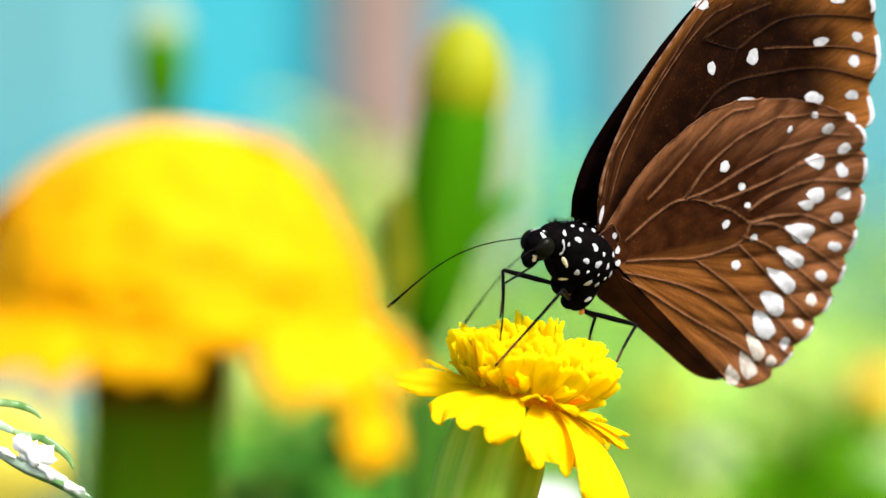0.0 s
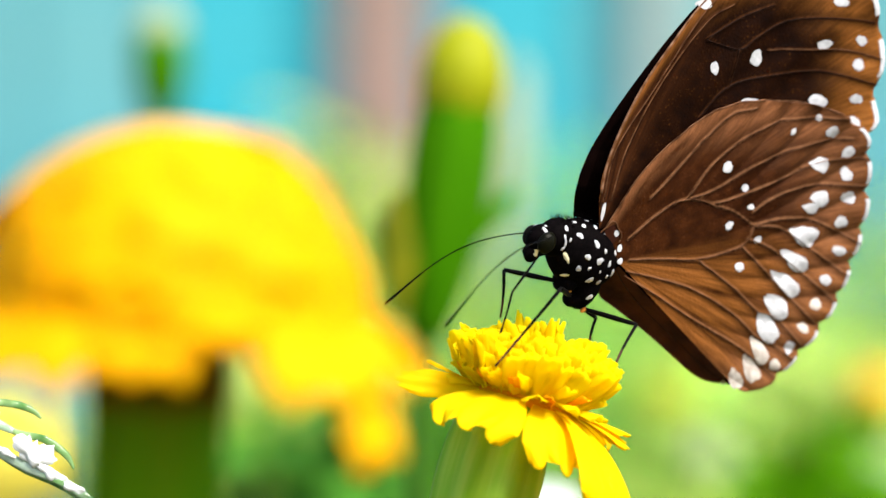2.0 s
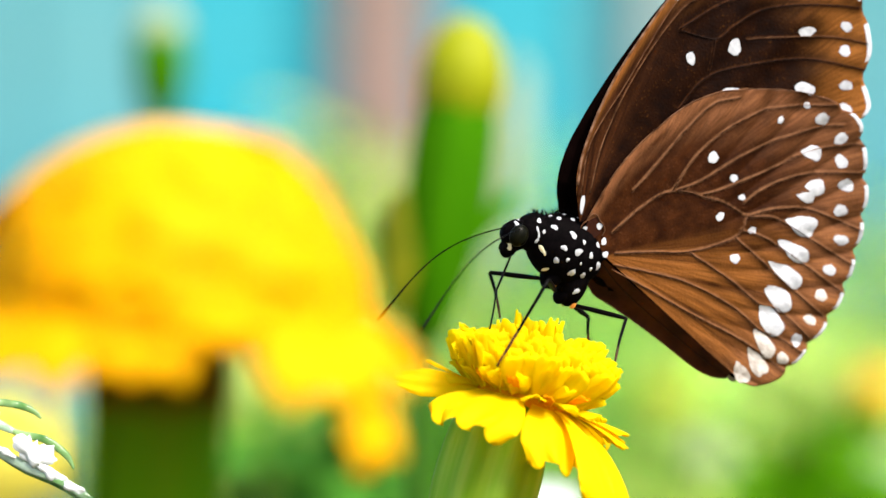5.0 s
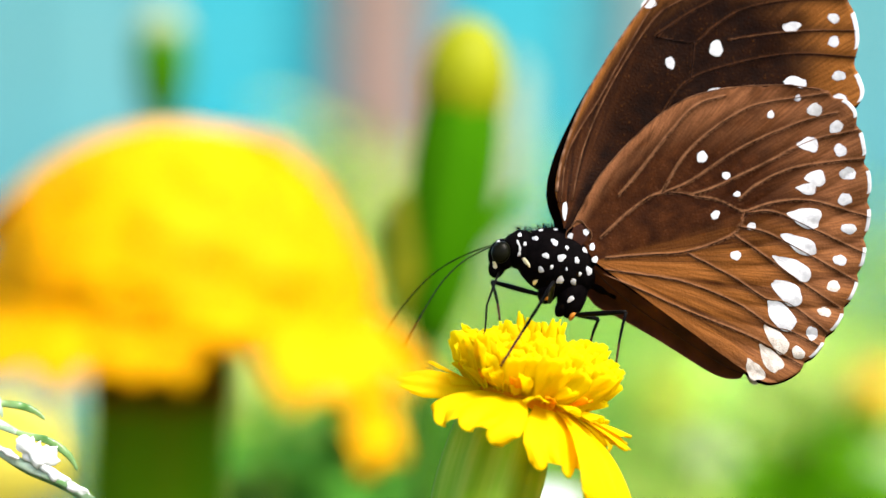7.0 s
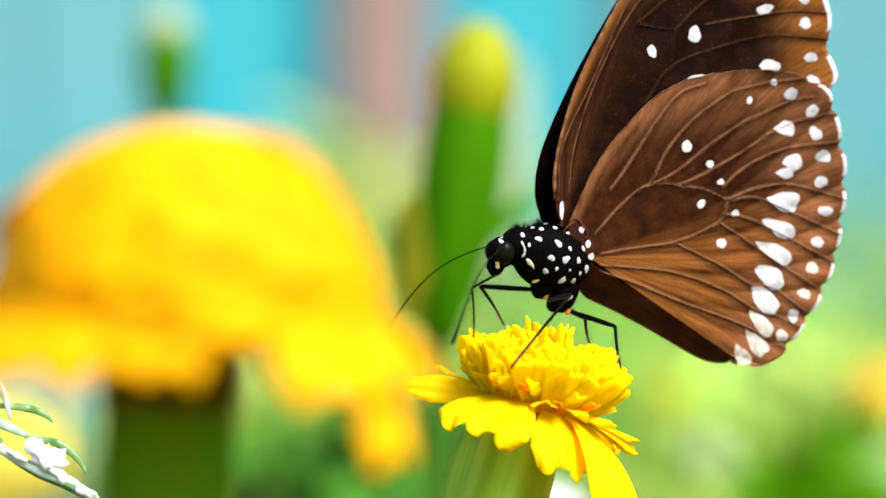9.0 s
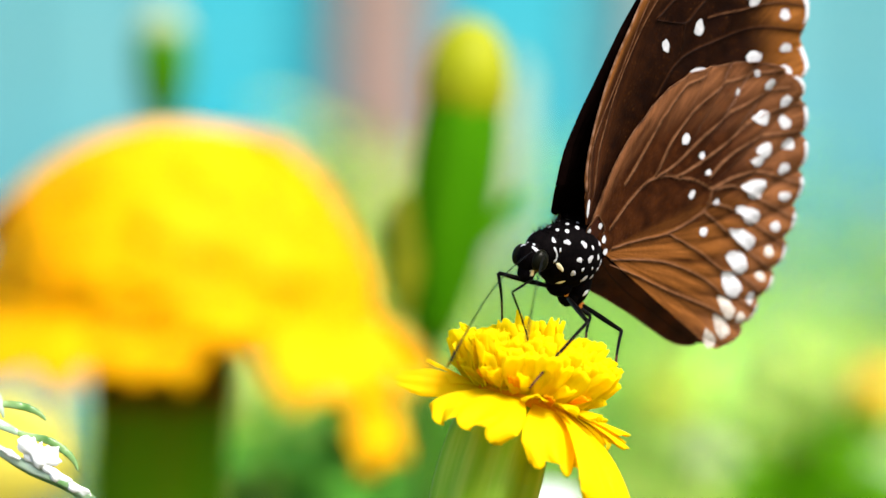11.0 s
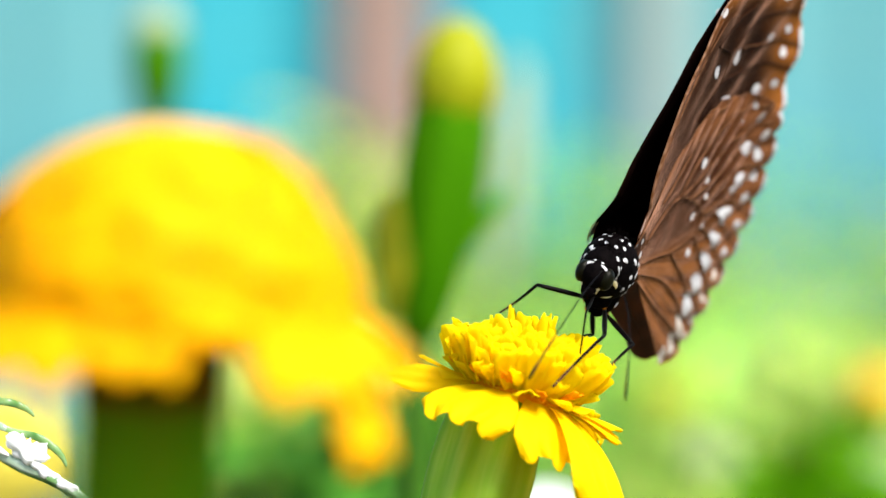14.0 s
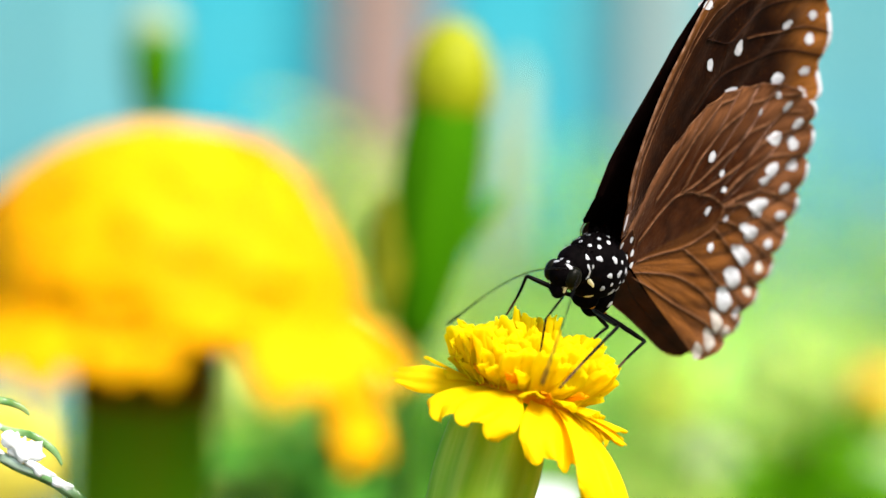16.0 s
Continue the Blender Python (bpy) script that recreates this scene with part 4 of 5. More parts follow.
# along and behind the bed: aside, distance, height, spread, stems, share of the second leaf colour, leaf size, leaf colours
LIME, GREEN, VIVID, BROAD = [M_LEAF, M_LEAF2], [M_LEAF, M_FRESH], [M_LEAF, M_VIVID], [M_BUD, M_VIVID]
BED = [(0.52, 1.25, 0.455, 0.13, 30, 0.95, 1, LIME), (0.95, 1.5, 0.46, 0.16, 30, 0.95, 1, LIME), (-0.44, 1.0, 0.425, 0.03, 26, 0.95, 1, LIME),
       (-0.40, 1.6, 0.50, 0.10, 34, 0.9, 1, LIME), (0.14, 1.9, 0.55, 0.16, 36, 0.85, 1, GREEN), (-0.75, 1.9, 0.37, 0.15, 20, 0.4, 1, LIME),
       (0.75, 2.1, 0.52, 0.22, 40, 0.8, 1, GREEN), (1.12, 1.1, 0.445, 0.05, 22, 0.9, 1, VIVID), (0.33, 1.0, 0.43, 0.08, 24, 0.95, 1, GREEN),
       (-0.12, 1.5, 0.54, 0.08, 30, 0.8, 1, LIME), (0.42, 2.4, 0.56, 0.2, 36, 0.8, 1, GREEN), 
       (0.62, 1.0, 0.405, 0.04, 24, 1.0, 0.8, LIME), (1.02, 1.0, 0.405, 0.04, 24, 1.0, 0.8, LIME), (0.05, 1.2, 0.40, 0.08, 20, 0.5, 1, VIVID),
       (-0.20, 0.70, 0.400, 0.028, 90, 0.15, 1.1, VIVID), (-0.33, 0.74, 0.388, 0.02, 50, 0.3, 0.9, VIVID), (-0.09, 0.74, 0.392, 0.016, 60, 0.1, 0.9, VIVID), (-0.42, 0.70, 0.375, 0.015, 20, 0.9, 0.5, LIME), (0.42, 0.9, 0.385, 0.03, 30, 1.0, 0.7, LIME),
       (0.85, 0.80, 0.398, 0.008, 30, 0.92, 0.6, BROAD), (0.84, 0.80, 0.380, 0.018, 60, 0.92, 0.7, BROAD)]
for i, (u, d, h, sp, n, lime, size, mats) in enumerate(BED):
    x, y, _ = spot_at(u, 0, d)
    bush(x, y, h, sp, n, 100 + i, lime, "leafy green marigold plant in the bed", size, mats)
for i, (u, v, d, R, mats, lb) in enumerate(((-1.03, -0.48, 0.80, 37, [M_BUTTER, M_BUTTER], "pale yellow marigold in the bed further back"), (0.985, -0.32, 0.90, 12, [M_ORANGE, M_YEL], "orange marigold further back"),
                                            (0.51, -0.34, 0.95, 15, [M_BUDTIP, M_BUDTIP], "lime yellow marigold opening further back"), (0.225, -0.615, 0.62, 12, [M_WHITE, M_WHITE], "small white blossom further back"),
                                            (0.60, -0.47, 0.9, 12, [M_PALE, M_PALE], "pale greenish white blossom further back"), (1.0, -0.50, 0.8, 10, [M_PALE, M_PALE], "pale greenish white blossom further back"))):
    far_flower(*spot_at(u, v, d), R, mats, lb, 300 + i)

# a divided leaf at the edge of the bed, its shine painted white
edge = tagged(new("marigold_leaf"), "divided green marigold leaf, its shine painted white", "leaf")
ex, ey, ez = [v * MM for v in (-69.2, 5.0, -28.0)]
edge.location = (ex, ey, CZ + ez)


def blade(name, pts, wid, material, label="", blunt=0.15):
    """A narrow leaflet along a bent midrib, thin and tapered to its tip."""
    bm = bmesh.new()
    tube(bm, [Vector(p) * MM for p in spline(pts, 26)], lambda u: wid * 0.5 * MM * (blunt + (1 - blunt) * math.sin(math.pi * min(1, 0.12 + u * 0.86)) ** 0.7), 10, 0, 2.6)
    for v in bm.verts:
        v.co.y += 0.12 * MM * math.sin(v.co.x * 2600) + 0.2 * MM * noise.noise(v.co * 500)
    return part(name, bm, material, edge, label)


blade("leaf_stalk", [(0.0, 0, -0.9), (1.4, -0.3, -1.8), (5.9, -0.6, -4.4), (11.5, -1, -6.7), (15.2, -1, -9.0), (19.0, -1, -12.0)], 0.62, M_GLOSSLEAF, "leaf stalk with its shine painted pale", 0.8)
blade("leaf_stalk", [(0.0, 0.5, -1.3), (5.8, 0.1, -5.1), (11.4, -0.3, -7.5), (15.0, -0.3, -9.8), (19.0, -0.3, -12.8)], 0.36, M_GLOSSGREEN, "green underside of the stalk", 0.8)
bm = bmesh.new()
tube(bm, [Vector(p) for p in spline([(-0.03, 0.01, -CZ - ez - 0.02), (-0.022, 0.006, -0.2), (-0.008, 0.001, -0.006), (0.0005, 0.0002, -0.001)], 20)], 0.0011, 8)
part("stem", bm, M_GLOSSGREEN, edge)
blade("leaflet", [(0.6, 0, 4.9), (2.4, 0, 4.9), (5.3, -0.2, 4.5), (7.4, -0.3, 3.7), (8.8, -0.4, 2.5)], 0.46, M_GLOSSGREEN)
blade("leaflet", [(0.2, 0, 2.6), (1.6, -0.2, 2.0), (4.6, -0.4, 0.6)], 0.60, M_GLOSSLEAF, "leaflet with its shine painted white", 0.5)
blade("leaflet", [(3.4, 0, 1.2), (5.6, -0.2, 0.2), (9.2, -0.4, -0.6), (11.7, -0.5, -2.2), (13.0, -0.5, -3.6), (13.7, -0.5, -5.1)], 0.48, M_GLOSSGREEN)
blade("leaflet", [(0.6, 0, 8.6), (1.3, -0.2, 6.8), (1.9, -0.2, 5.0), (2.4, -0.2, 2.8)], 0.44, M_GLOSSLEAF, "leaflet with its shine painted pale")
# white lumps modelled where the glossy leaf reflects the sky
bm = bmesh.new()
ellipsoid(bm, Matrix.Diagonal((2.5 * MM, 0.7 * MM, 1.9 * MM, 1)), 32, 20)
for v in bm.verts:
    v.co *= 1 + 0.8 * noise.noise(v.co * 650 + Vector((3, 1, 2)))
    v.co.z += 0.22 * max(0, v.co.z) * math.sin(v.co.x * 5200)
    v.co *= 1 + 0.25 * noise.noise(v.co * 2400)
ob = part("painted_shine", bm, M_WHITE, edge, "white patch standing for the leaf's shine")
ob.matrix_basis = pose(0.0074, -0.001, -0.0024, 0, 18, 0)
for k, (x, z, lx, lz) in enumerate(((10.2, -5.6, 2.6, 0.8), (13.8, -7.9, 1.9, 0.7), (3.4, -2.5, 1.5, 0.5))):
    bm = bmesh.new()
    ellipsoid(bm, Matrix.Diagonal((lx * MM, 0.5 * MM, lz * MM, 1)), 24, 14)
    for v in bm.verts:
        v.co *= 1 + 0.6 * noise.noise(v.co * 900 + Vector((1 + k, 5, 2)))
    ob = part("painted_shine", bm, M_WHITE, edge, "white patch standing for the leaf's shine")
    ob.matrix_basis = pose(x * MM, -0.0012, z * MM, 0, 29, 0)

# ground, wall, posts
bm = bmesh.new()
bmesh.ops.create_grid(bm, x_segments=60, y_segments=60, size=30)
for v in bm.verts:
    v.co.z = 0.012 * noise.noise(v.co * 1.7) - 0.01
ground = tagged(part("ground", bm, M_SOIL), "dark garden soil", "ground", kind="structure")
wall = tagged(new("wall_back"), "turquoise painted board wall behind the garden", "wall", kind="structure")
wall.location = (0, 4.78, 0)
bm = bmesh.new()
bmesh.ops.create_cube(bm, size=1.0, matrix=Matrix.Translation((0, 0.05, 1.2)) @ Matrix.Diagonal((6, 0.06, 2.5, 1)))
part("backing", bm, M_WALL, wall, smooth=False)
bm = bmesh.new()
bmesh.ops.create_cube(bm, size=1.0, matrix=Matrix.Translation((0, 0, 1.2)) @ Matrix.Diagonal((0.192, 0.03, 2.5, 1)))
bmesh.ops.bevel(bm, geom=list(bm.edges), offset=0.004, segments=1, affect="EDGES")
board = part("board", bm, M_WALL, wall, smooth=False)
board.location = (-2.9, 0, 0)
faded = board.data.copy()
faded.materials[0] = M_WALL2
for i in range(1, 30):
    x = -2.9 + i * 0.2
    again("board", faded if x > 0.29 or x < -0.46 else board.data, wall, pose(x, random.uniform(-0.003, 0.003), 0))


def post(x, y, w, material, label):
    bm = bmesh.new()
    bmesh.ops.create_cube(bm, size=1.0, matrix=Matrix.Translation((0, 0, 0.9)) @ Matrix.Diagonal((w, 0.035, 1.84, 1)))
    bmesh.ops.bevel(bm, geom=list(bm.edges), offset=0.008, segments=2, affect="EDGES")
    ob = tagged(part("fence_post", bm, material, None, "", False), label, "post", "posts")
    ob.location = (x, y, 0)
    return ob


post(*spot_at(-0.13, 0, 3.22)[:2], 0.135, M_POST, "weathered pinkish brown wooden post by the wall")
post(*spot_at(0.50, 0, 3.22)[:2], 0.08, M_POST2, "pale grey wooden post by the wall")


# ---- what moves ----
# butterfly: seconds, place in mm from the lens axis, turn in degrees
FLY = [
    (0, 21.82, -1.71, -2.03, 22.0, 2.9, 28.6),
    (0.5, 21.07, -1.71, -1.48, 19.9, 3.4, 27.3),
    (1, 21.56, -1.51, -1.59, 20.2, 3.5, 27.4),
    (1.5, 22.17, -1.13, -1.51, 19.7, 4.8, 27.1),
    (2, 22.09, -1.07, -1.61, 20.0, 4.4, 27.3),
    (2.5, 21.92, -1.11, -1.43, 19.3, 4.7, 26.3),
    (3, 21.07, -0.65, -1.05, 18.6, 4.3, 25.2),
    (3.5, 21.07, -0.52, -1.03, 18.6, 4.2, 24.8),
    (4, 20.80, -0.61, -1.01, 19.2, 4.4, 23.5),
    (6.5, 17.04, 1.07, 0.17, 1.3, 2.0, 7.6),
    (7, 17.54, 0.97, -1.57, -0.0, -0.0, 0.0),
    (7.5, 18.49, -0.13, -1.19, -1.2, 2.8, 3.9),
    (8, 16.96, -0.65, -1.08, -5.3, 0.8, 2.0),
    (8.5, 15.80, -0.62, -1.39, -6.4, -1.4, 5.3),
    (9, 17.45, 2.06, -1.58, 11.8, -3.6, 16.7),
    (11.5, 21.33, 0.65, -1.15, 21.4, -6.6, 43.8),
    (12, 23.91, 1.65, -1.18, 21.5, -3.0, 50.7),
    (12.5, 23.81, 0.62, -2.58, 24.9, -8.8, 52.2),
    (13, 26.23, 0.94, -2.16, 24.9, -3.2, 57.5),
    (13.5, 27.25, 2.28, -3.34, 26.3, -2.3, 63.4),
    (14, 27.65, 1.99, -3.26, 29.0, -3.6, 65.0),
    (14.5, 27.38, 0.39, -4.54, 32.3, -8.7, 67.8),
    (15, 26.01, 0.82, -3.16, 29.2, -5.4, 60.2),
    (15.5, 23.18, -1.11, -2.15, 27.5, -6.3, 51.6),
    (16, 25.37, -1.03, -3.13, 27.3, -5.2, 51.1),
]


def eased(rows, longest=0.7):
    """Rows put in between where two lie further apart in time."""
    out = [rows[0]]
    for a, b in zip(rows, rows[1:]):
        n = math.ceil((b[0] - a[0]) / longest)
        for k in range(1, n):
            u = k / n
            e = u * u * (3 - 2 * u)
            out.append((a[0] + (b[0] - a[0]) * u, *[p + (q - p) * e for p, q in zip(a[1:], b[1:])]))
        out.append(b)
    return out


FLY = eased(FLY)
# seconds, shift in mm to the right and up: the feeding flower, the big head, the buds
SWAY = [(0, 0, 0), (1.5, 0.2, -0.1), (3.5, 0, 0), (4.2, 0, 0), (6.5, 0.1, -0.1), (7, 0.35, -0.2), (8, 0.95, -0.75), (9, 1.5, -0.9), (9.2, 0.9, -0.5), (11.5, 0.1, 0), (12, 0, -0.2),
        (12.5, -0.4, 0.4), (13, -0.1, 0), (13.5, -0.4, 0.2), (14, -1.0, 0.7), (14.5, -1.75, 1.25), (15, -1.4, 1.0), (15.5, -1.8, 1.5), (16, -0.25, 0.5)]
SWAY_BIG = [(0, 0), (4.2, 0), (6.5, 2), (7, 6), (7.5, 14), (8, 19), (9, 22), (11.5, 4), (12.5, -2), (13.5, -5), (14, -13), (14.5, -18), (15, -24), (16, -22)]


def ray_rows(pts):
    return [(t, Vector((x, y, z)) * MM + Vector((0, 0, CZ))) for t, x, y, z in pts]


def between(rows, t):
    if t <= rows[0][0]:
        return rows[0][1]
    for (t0, p0), (t1, p1) in zip(rows, rows[1:]):
        if t <= t1:
            u = (t - t0) / (t1 - t0)
            u = u * u * (3 - 2 * u)
            return p0.lerp(p1, u)
    return rows[-1][1]


# seconds, nod and swing in degrees: the body against the wings
TILT = [(0, 1.4, 13.2), (1.5, 2.2, 14.1), (3.5, 2.2, 9.4), (4.2, 2, 8), (7, -2.2, 3.3), (9, -0.7, 10.7), (11.5, -7, 10.4), (12.5, -14.8, 10.1), (13.5, -15, 12.3), (14.5, -7.9, 12.2),
        (15.5, -4.2, 11.8), (16, -11.6, 6.9)]
HINGE = Vector((3.5, sag_y(3.5, 0), 0)) * MM


def body_pose(t):
    p = between([(a, Vector((b, c, 0))) for a, b, c in TILT], t)
    return Matrix.Translation(HINGE) @ Matrix.Rotation(radians(p.x), 4, SIDE) @ Matrix.Rotation(radians(p.y), 4, UPV) @ Matrix.Translation(-HINGE)


def fly_pose(row):
    t, x, y, z, a, b, c = row
    return pose(x * MM, y * MM, z * MM + CZ, a, b, c)


def limb(name, l1, l2, r1, r2, m1, m2, label=""):
    """Two jointed rods: the first turns at its root, the second at the knee."""
    bm = bmesh.new()
    tube(bm, [(l1 * MM * i / 8, 0, 0) for i in range(9)], lambda u: r1 * MM * (0.8 + 0.35 * math.sin(math.pi * u)), 10)
    a = part(name, bm, m1, butterfly, label)
    bm = bmesh.new()
    tube(bm, [(l2 * MM * i / 10, 0, 0.0002 * math.sin(i / 10 * 3.1)) for i in range(11)],
         lambda u: r2 * MM * (1.1 - 0.45 * u) * (1 + 0.12 * math.sin(u * 40) * (u > 0.55)), 8, 0)
    for f in bm.faces:
        if f.calc_center_median().x > l2 * MM * 0.62:
            f.material_index = 1
    for k in range(14):
        x = l2 * MM * (0.08 + 0.8 * k / 13)
        w = k * 2.4
        d = Vector((0.6, math.cos(w), math.sin(w))).normalized()
        tube(bm, [Vector((x, 0, 0)), Vector((x, 0, 0)) + d * 0.0005], lambda u: (0.035 - 0.02 * u) * MM, 3)
    b = part("lower_" + name, bm, [m1, m2], a)
    return a, b


def limb_rows(a, b, l1, l2, hip, feet, pole, late=None):
    """Bend the two rods so that the end stands on its foothold at every row of FLY."""
    hip0 = Vector(hip) * MM
    pole = Vector(pole).normalized()
    l1, l2 = l1 * MM, l2 * MM
    ra, rb = [], []
    for row in FLY:
        hip = body_pose(row[0]) @ hip0
        foot = fly_pose(row).inverted() @ between(feet, row[0])
        d = foot - hip
        L = min(max(d.length, abs(l1 - l2) * 1.05), (l1 + l2) * 0.995)
        u = d.normalized()
        bend = pole
        if late:
            bend = between(EARLY, row[0]).normalized()
        if late and row[0] > 10.2:
            bend = bend.lerp(fly_pose(row).to_3x3().inverted() @ Vector(late).normalized(), min(1, (row[0] - 10.2) / 1.1))
        pv = (bend - u * bend.dot(u)).normalized()
        ca = (l1 * l1 + L * L - l2 * l2) / (2 * l1 * L)
        sa = math.sqrt(max(0, 1 - ca * ca))
        x = (u * ca + pv * sa).normalized()
        y = u.cross(pv).normalized()
        z = x.cross(y)
        m = Matrix((x, y, z)).transposed().to_4x4()
        m.translation = hip
        end = m.inverted() @ (hip + u * L)
        ra.append((row[0], m))
        q = end - Vector((l1, 0, 0))
        rb.append((row[0], pose(l1, 0, 0, 0, math.degrees(math.atan2(-q.z, q.x)), 0)))
    walk(a, ra)
    walk(b, rb)


def antenna():
    """A thin clubbed feeler along +x, slightly arched."""
    bm = bmesh.new()
    pts = [(26.5 * MM * u, 0, 2.4 * MM * math.sin(u * math.pi) + 0.4 * MM * math.sin(u * 5)) for u in [i / 30 for i in range(31)]]
    tube(bm, pts, lambda u: (0.10 + 0.15 * max(0, u - 0.72) / 0.28) * (1 if u < 0.97 else 0.6) * MM * (1 + 0.08 * math.sin(u * 150)), 8)
    return part("antenna", bm, M_LEG, butterfly)


def antenna_rows(ob, root, tips):
    """Point the feeler so that its tip, at its own length from the root, lies on the line of sight given."""
    root0 = Vector(root) * MM
    lens = Vector((0, -0.56, CZ))
    rows = []
    for row in FLY:
        root = body_pose(row[0]) @ root0
        p = between([(t, Vector((x, s, z))) for t, x, z, s in tips], row[0])
        way = Vector((p.x * MM, 0.56, p.z * MM)).normalized()
        rel = lens - fly_pose(row) @ root
        b = rel.dot(way)
        q = b * b - rel.dot(rel) + (26.5 * MM) ** 2
        tip = lens + way * (-b + math.copysign(math.sqrt(max(q, 0)), p.y))
        d = (fly_pose(row).inverted() @ tip - root).normalized()
        up = Vector((0, 0, 1))
        y = up.cross(d).normalized()
        m = Matrix((d, y, d.cross(y))).transposed().to_4x4()
        m.translation = root
        rows.append((row[0], m))
    walk(ob, rows)


LEGS = [
    ("leg", 10.5, 15.0, (-1.9, 1.2, -6.2), (0.15, -1.0, 0.35),
     [(0, 7.6, -12.0, -17.1), (4.2, 7.7, -12.0, -17.1), (7, 8.4, -12.0, -17.1), (9, 9.9, -12.0, -17.3), (10.6, 9.5, -12.0, -17.3), (11.3, 15.9, -16.5, -23.0), (12, 16.2, -16.5, -22.3), (12.5, 16.1, -16.5, -21.2),
      (13.5, 16.4, -16.5, -20.6), (14.5, 15.4, -16.5, -19.3), (15.5, 15.1, -16.5, -19.2), (16, 16.9, -16.5, -20.1)]),
    ("leg", 8.2, 7.2, (-2.8, 4.0, -5.2), (-0.5, 0.65, 0.8),
     [(0, 8.6, 3.0, -10.3), (4.2, 8.6, 3.0, -10.3), (7, 8.5, 3.0, -10.6), (9, 9.2, 3.0, -11.5), (12.5, 8.7, 4.0, -10.3), (14.5, 8.5, 4.0, -9.4), (16, 9.5, 4.0, -9.9)]),
    ("leg", 9.2, 8.2, (1.6, 1.2, -8.2), (0.9, -0.4, 0.55),
     [(0, 25.3, -5.0, -17.6), (4.2, 25.3, -5.0, -17.4), (7, 25.6, -5.0, -17.1), (9, 26.4, -5.0, -18.0), (12.5, 24.9, -5.0, -18.4), (14.5, 24.0, -5.0, -18.0), (16, 25.2, -5.0, -18.4)]),
    ("leg", 4.4, 4.6, (1.3, 3.4, -8.0), (0.9, -0.1, 0.35),
     [(0, 21.9, 5.0, -14.8), (7, 22.1, 5.0, -14.9), (9, 22.2, 5.0, -14.7), (12.5, 21.0, 5.0, -14.0), (14.5, 19.5, 5.0, -13.7), (16, 21.9, 5.0, -14.5)]),
]
# which way the fore leg bends: against the body, and in the world after it has been set down anew
EARLY = [(0, Vector((-0.4, -1.0, 1.2))), (4.2, Vector((-0.4, -1.0, 1.2))), (6.5, Vector((0.05, -1.0, 0.35)))]
LATE = (0.9, -1.0, 0.1)
PROB = [(0, 8.4, -7.0, -13.5), (1, 8.3, -7.0, -14.0), (3.5, 6.6, -7.0, -15.5), (4.2, 6.2, -7.0, -15.5), (6.5, 5.6, -7.0, -12.5), (7, 5.5, -5.0, -16.0), (7.5, 5.0, -7.0, -12.5),
        (8, 3.2, -7.0, -13.0), (9, 4.5, -7.0, -13.5), (11.5, 14.0, -7.0, -14.5), (12, 12.8, -7.0, -15.0), (12.5, 13.6, -7.0, -16.5), (13, 16.8, -8.0, -16.0),
        (13.5, 17.6, -8.0, -17.0), (14, 19.8, -8.0, -17.5), (14.5, 19.2, -8.0, -18.5), (15, 15.2, -8.0, -17.0), (15.5, 11.2, -8.0, -19.0), (16, 13.6, -8.0, -18.5)]
# tips of the feelers: seconds, aside and up in mm at the body's distance, 1 behind or -1 before the root
TIP1 = [(0, -8.5, -8.4, 1), (1, -9.5, -8.1, 1), (2, -8.9, -7.9, 1), (3, -9.7, -8.4, 1), (4, -9.9, -9.1, 1), (6.5, -10.3, -12.9, 1), (7, -10.4, -14.3, 1), (7.5, -9.7, -10.9, 1),
        (8, -7.9, -14.3, 1), (8.5, -9.7, -13.4, 1), (9, -9.7, -13.4, 1), (11.5, 1.9, -17.8, -1), (12, 2.0, -15.6, -1), (12.5, 0.3, -16.1, -1), (13, 4.7, -13.4, -1),
        (13.5, 10.9, -14.0, -1), (14, 12.8, -19.2, -1), (14.5, 14.8, -16.8, -1), (15, 6.4, -12.5, -1), (15.5, 6.4, -10.9, -1), (16, 0.6, -10.9, -1)]
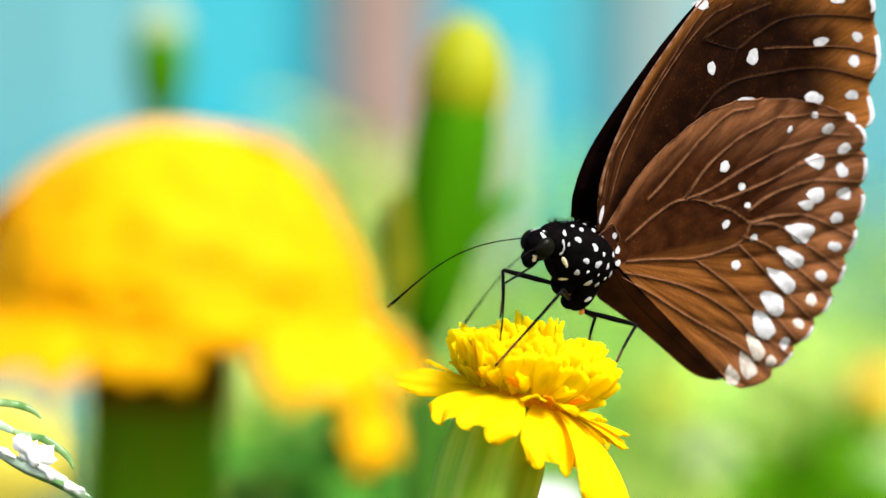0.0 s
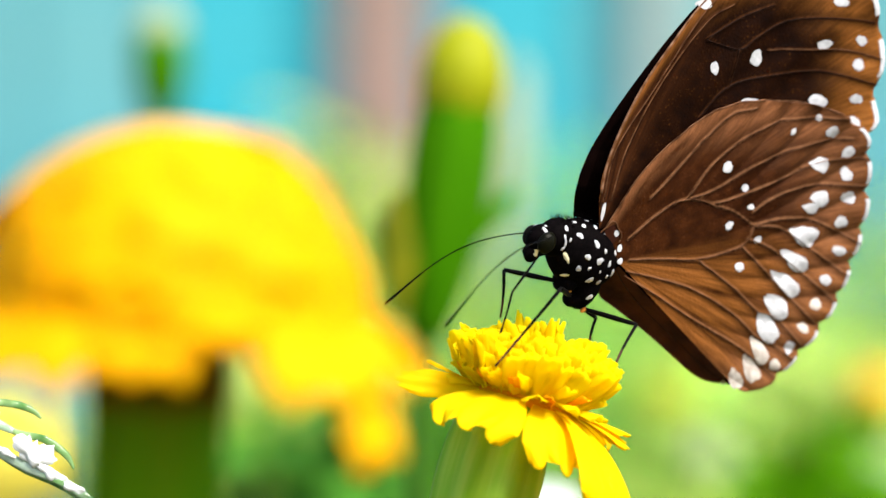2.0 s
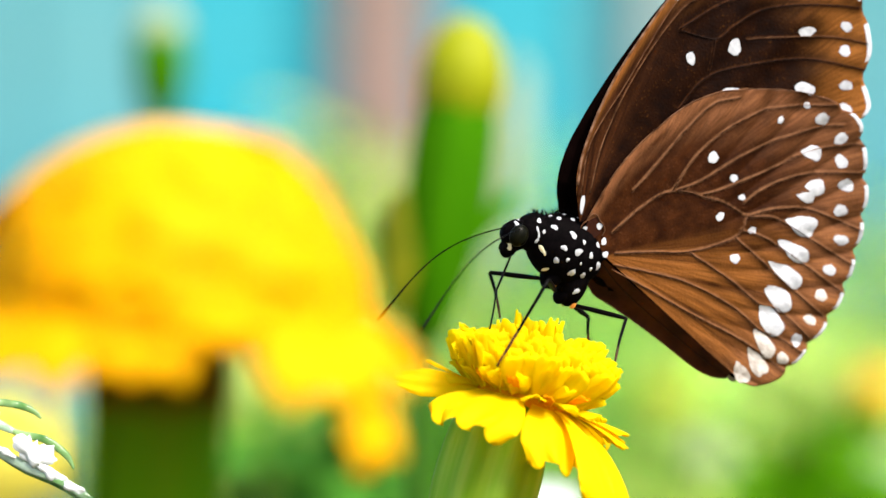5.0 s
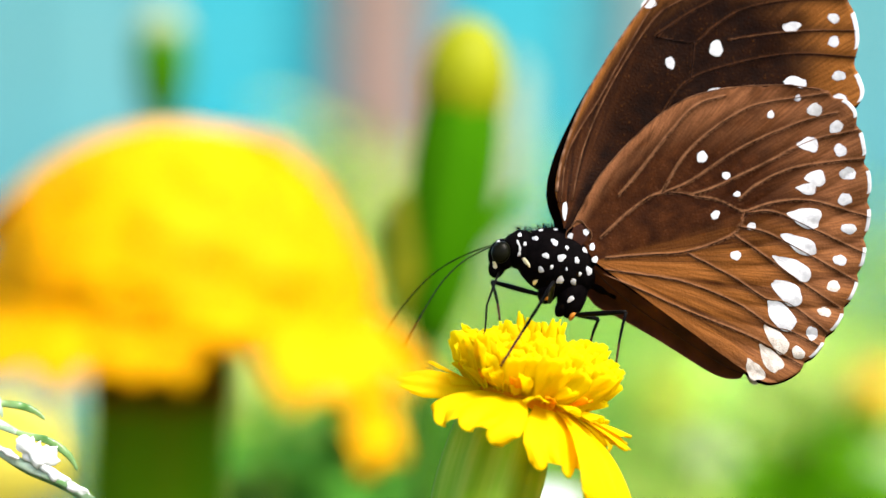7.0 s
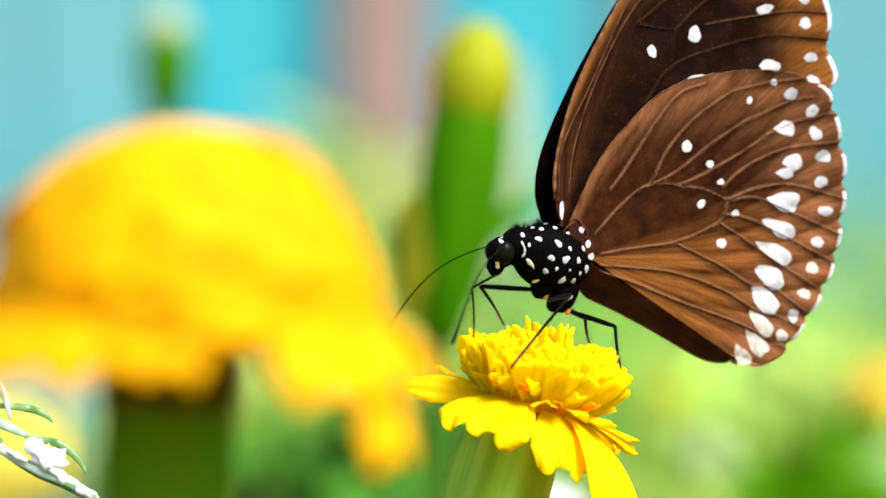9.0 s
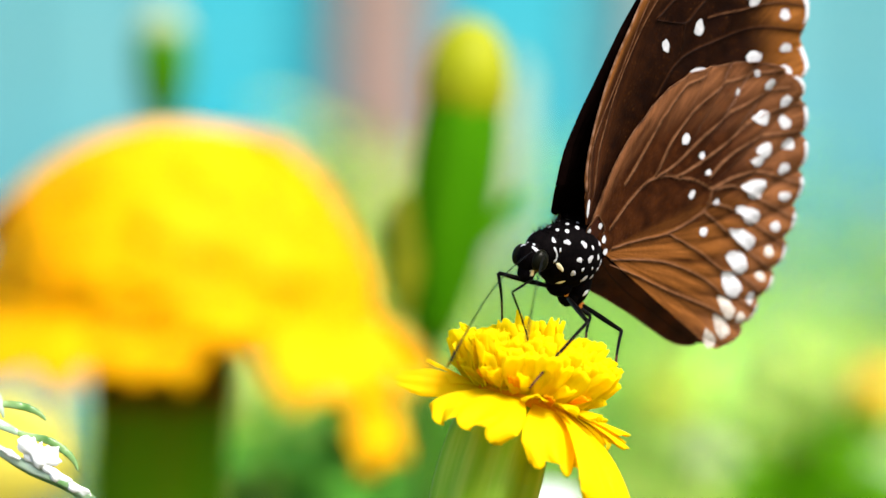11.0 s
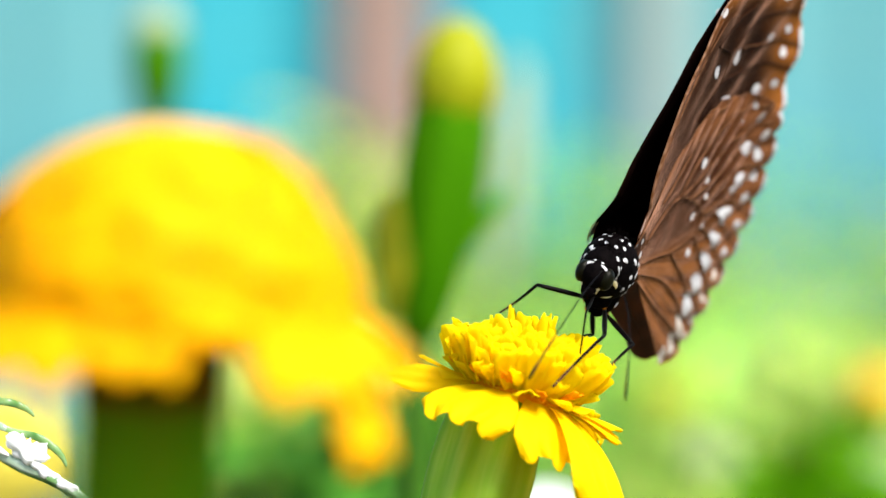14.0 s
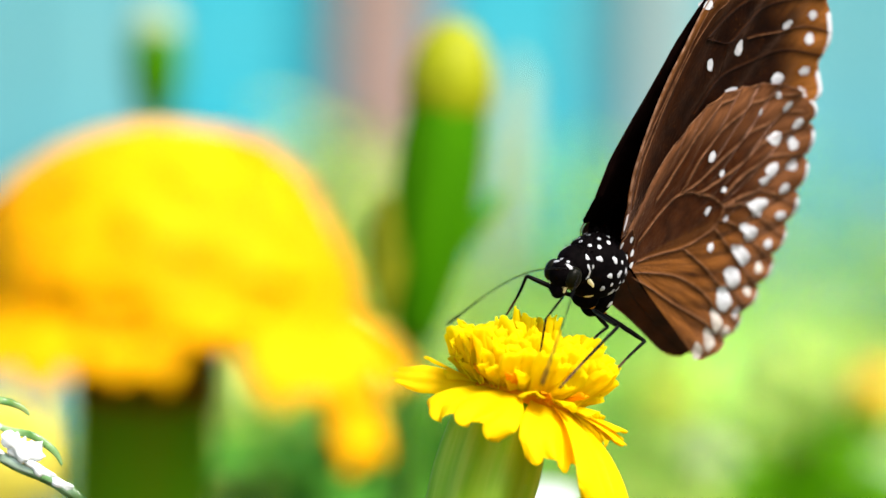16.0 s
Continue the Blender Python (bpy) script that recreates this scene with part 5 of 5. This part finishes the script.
TIP2 = [(0, 2.8, -11.4, -1), (1, 0.0, -12.4, -1), (2, 0.2, -11.2, -1), (3, -1.8, -14.3, -1), (4, -2.6, -10.9, -1), (6.5, -5.0, -14.0, -1), (7, -6.0, -14.3, -1), (7.5, -6.2, -14.3, -1),
        (8, -5.1, -15.3, -1), (8.5, -4.0, -15.0, -1), (9, 1.2, -13.8, -1), (11.5, 14.0, -13.4, -1), (12, 18.8, -13.4, -1), (12.5, 18.0, -14.2, -1), (13, 19.0, -16.8, -1),
        (13.5, 23.2, -17.6, -1), (14, 27.4, -22.3, -1), (14.5, 26.6, -21.3, -1), (15, 21.5, -20.1, -1), (15.5, 14.8, -20.1, -1), (16, 14.8, -20.1, -1)]
limbs = [limb(n, l1, l2, 0.36, 0.25, M_LEG, M_TARSUS, "thin black jointed leg") for n, l1, l2, *_ in LEGS]
tongue = limb("proboscis", 6.2, 8.6, 0.17, 0.15, M_LEG, M_LEG, "thin black feeding tongue")
feelers = [antenna(), antenna()]


def motions():
    walk(butterfly, [(r[0], fly_pose(r)) for r in FLY])
    for ob in (thorax, head, abdomen):
        walk(ob, [(r[0], body_pose(r[0])) for r in FLY])
    walk(feed, [(t, pose(HX + a * MM, HY, b * MM)) for t, a, b in SWAY])
    k1, k2 = 0.061 * MM, 0.12 * MM
    walk(big, [(t, pose(bx + s * k1, by, 0)) for t, s in SWAY_BIG])
    walk(bud, [(t, pose(ux + s * k2, uy, -abs(s) * 0.03 * MM)) for t, s in SWAY_BIG])
    walk(edge, [(t, pose(ex + s * 0.08 * MM, ey, CZ + ez - s * 0.025 * MM)) for t, s in SWAY_BIG])
    walk(bud_far, [(t, pose(vx + s * 0.07 * MM, vy, 0)) for t, s in SWAY_BIG])
    for (a, b), (n, l1, l2, hip, pole, feet) in zip(limbs, LEGS):
        limb_rows(a, b, l1, l2, hip, ray_rows(feet), pole, LATE if feet is LEGS[0][5] else None)
    limb_rows(*tongue, 6.2, 8.6, (-9.3, 3.0, -1.6), ray_rows(PROB), (-1, -0.2, 0.2))
    antenna_rows(feelers[0], (-9.4, 3.6, 2.8), TIP1)
    antenna_rows(feelers[1], (-9.4, 1.6, 2.7), TIP2)


motions()
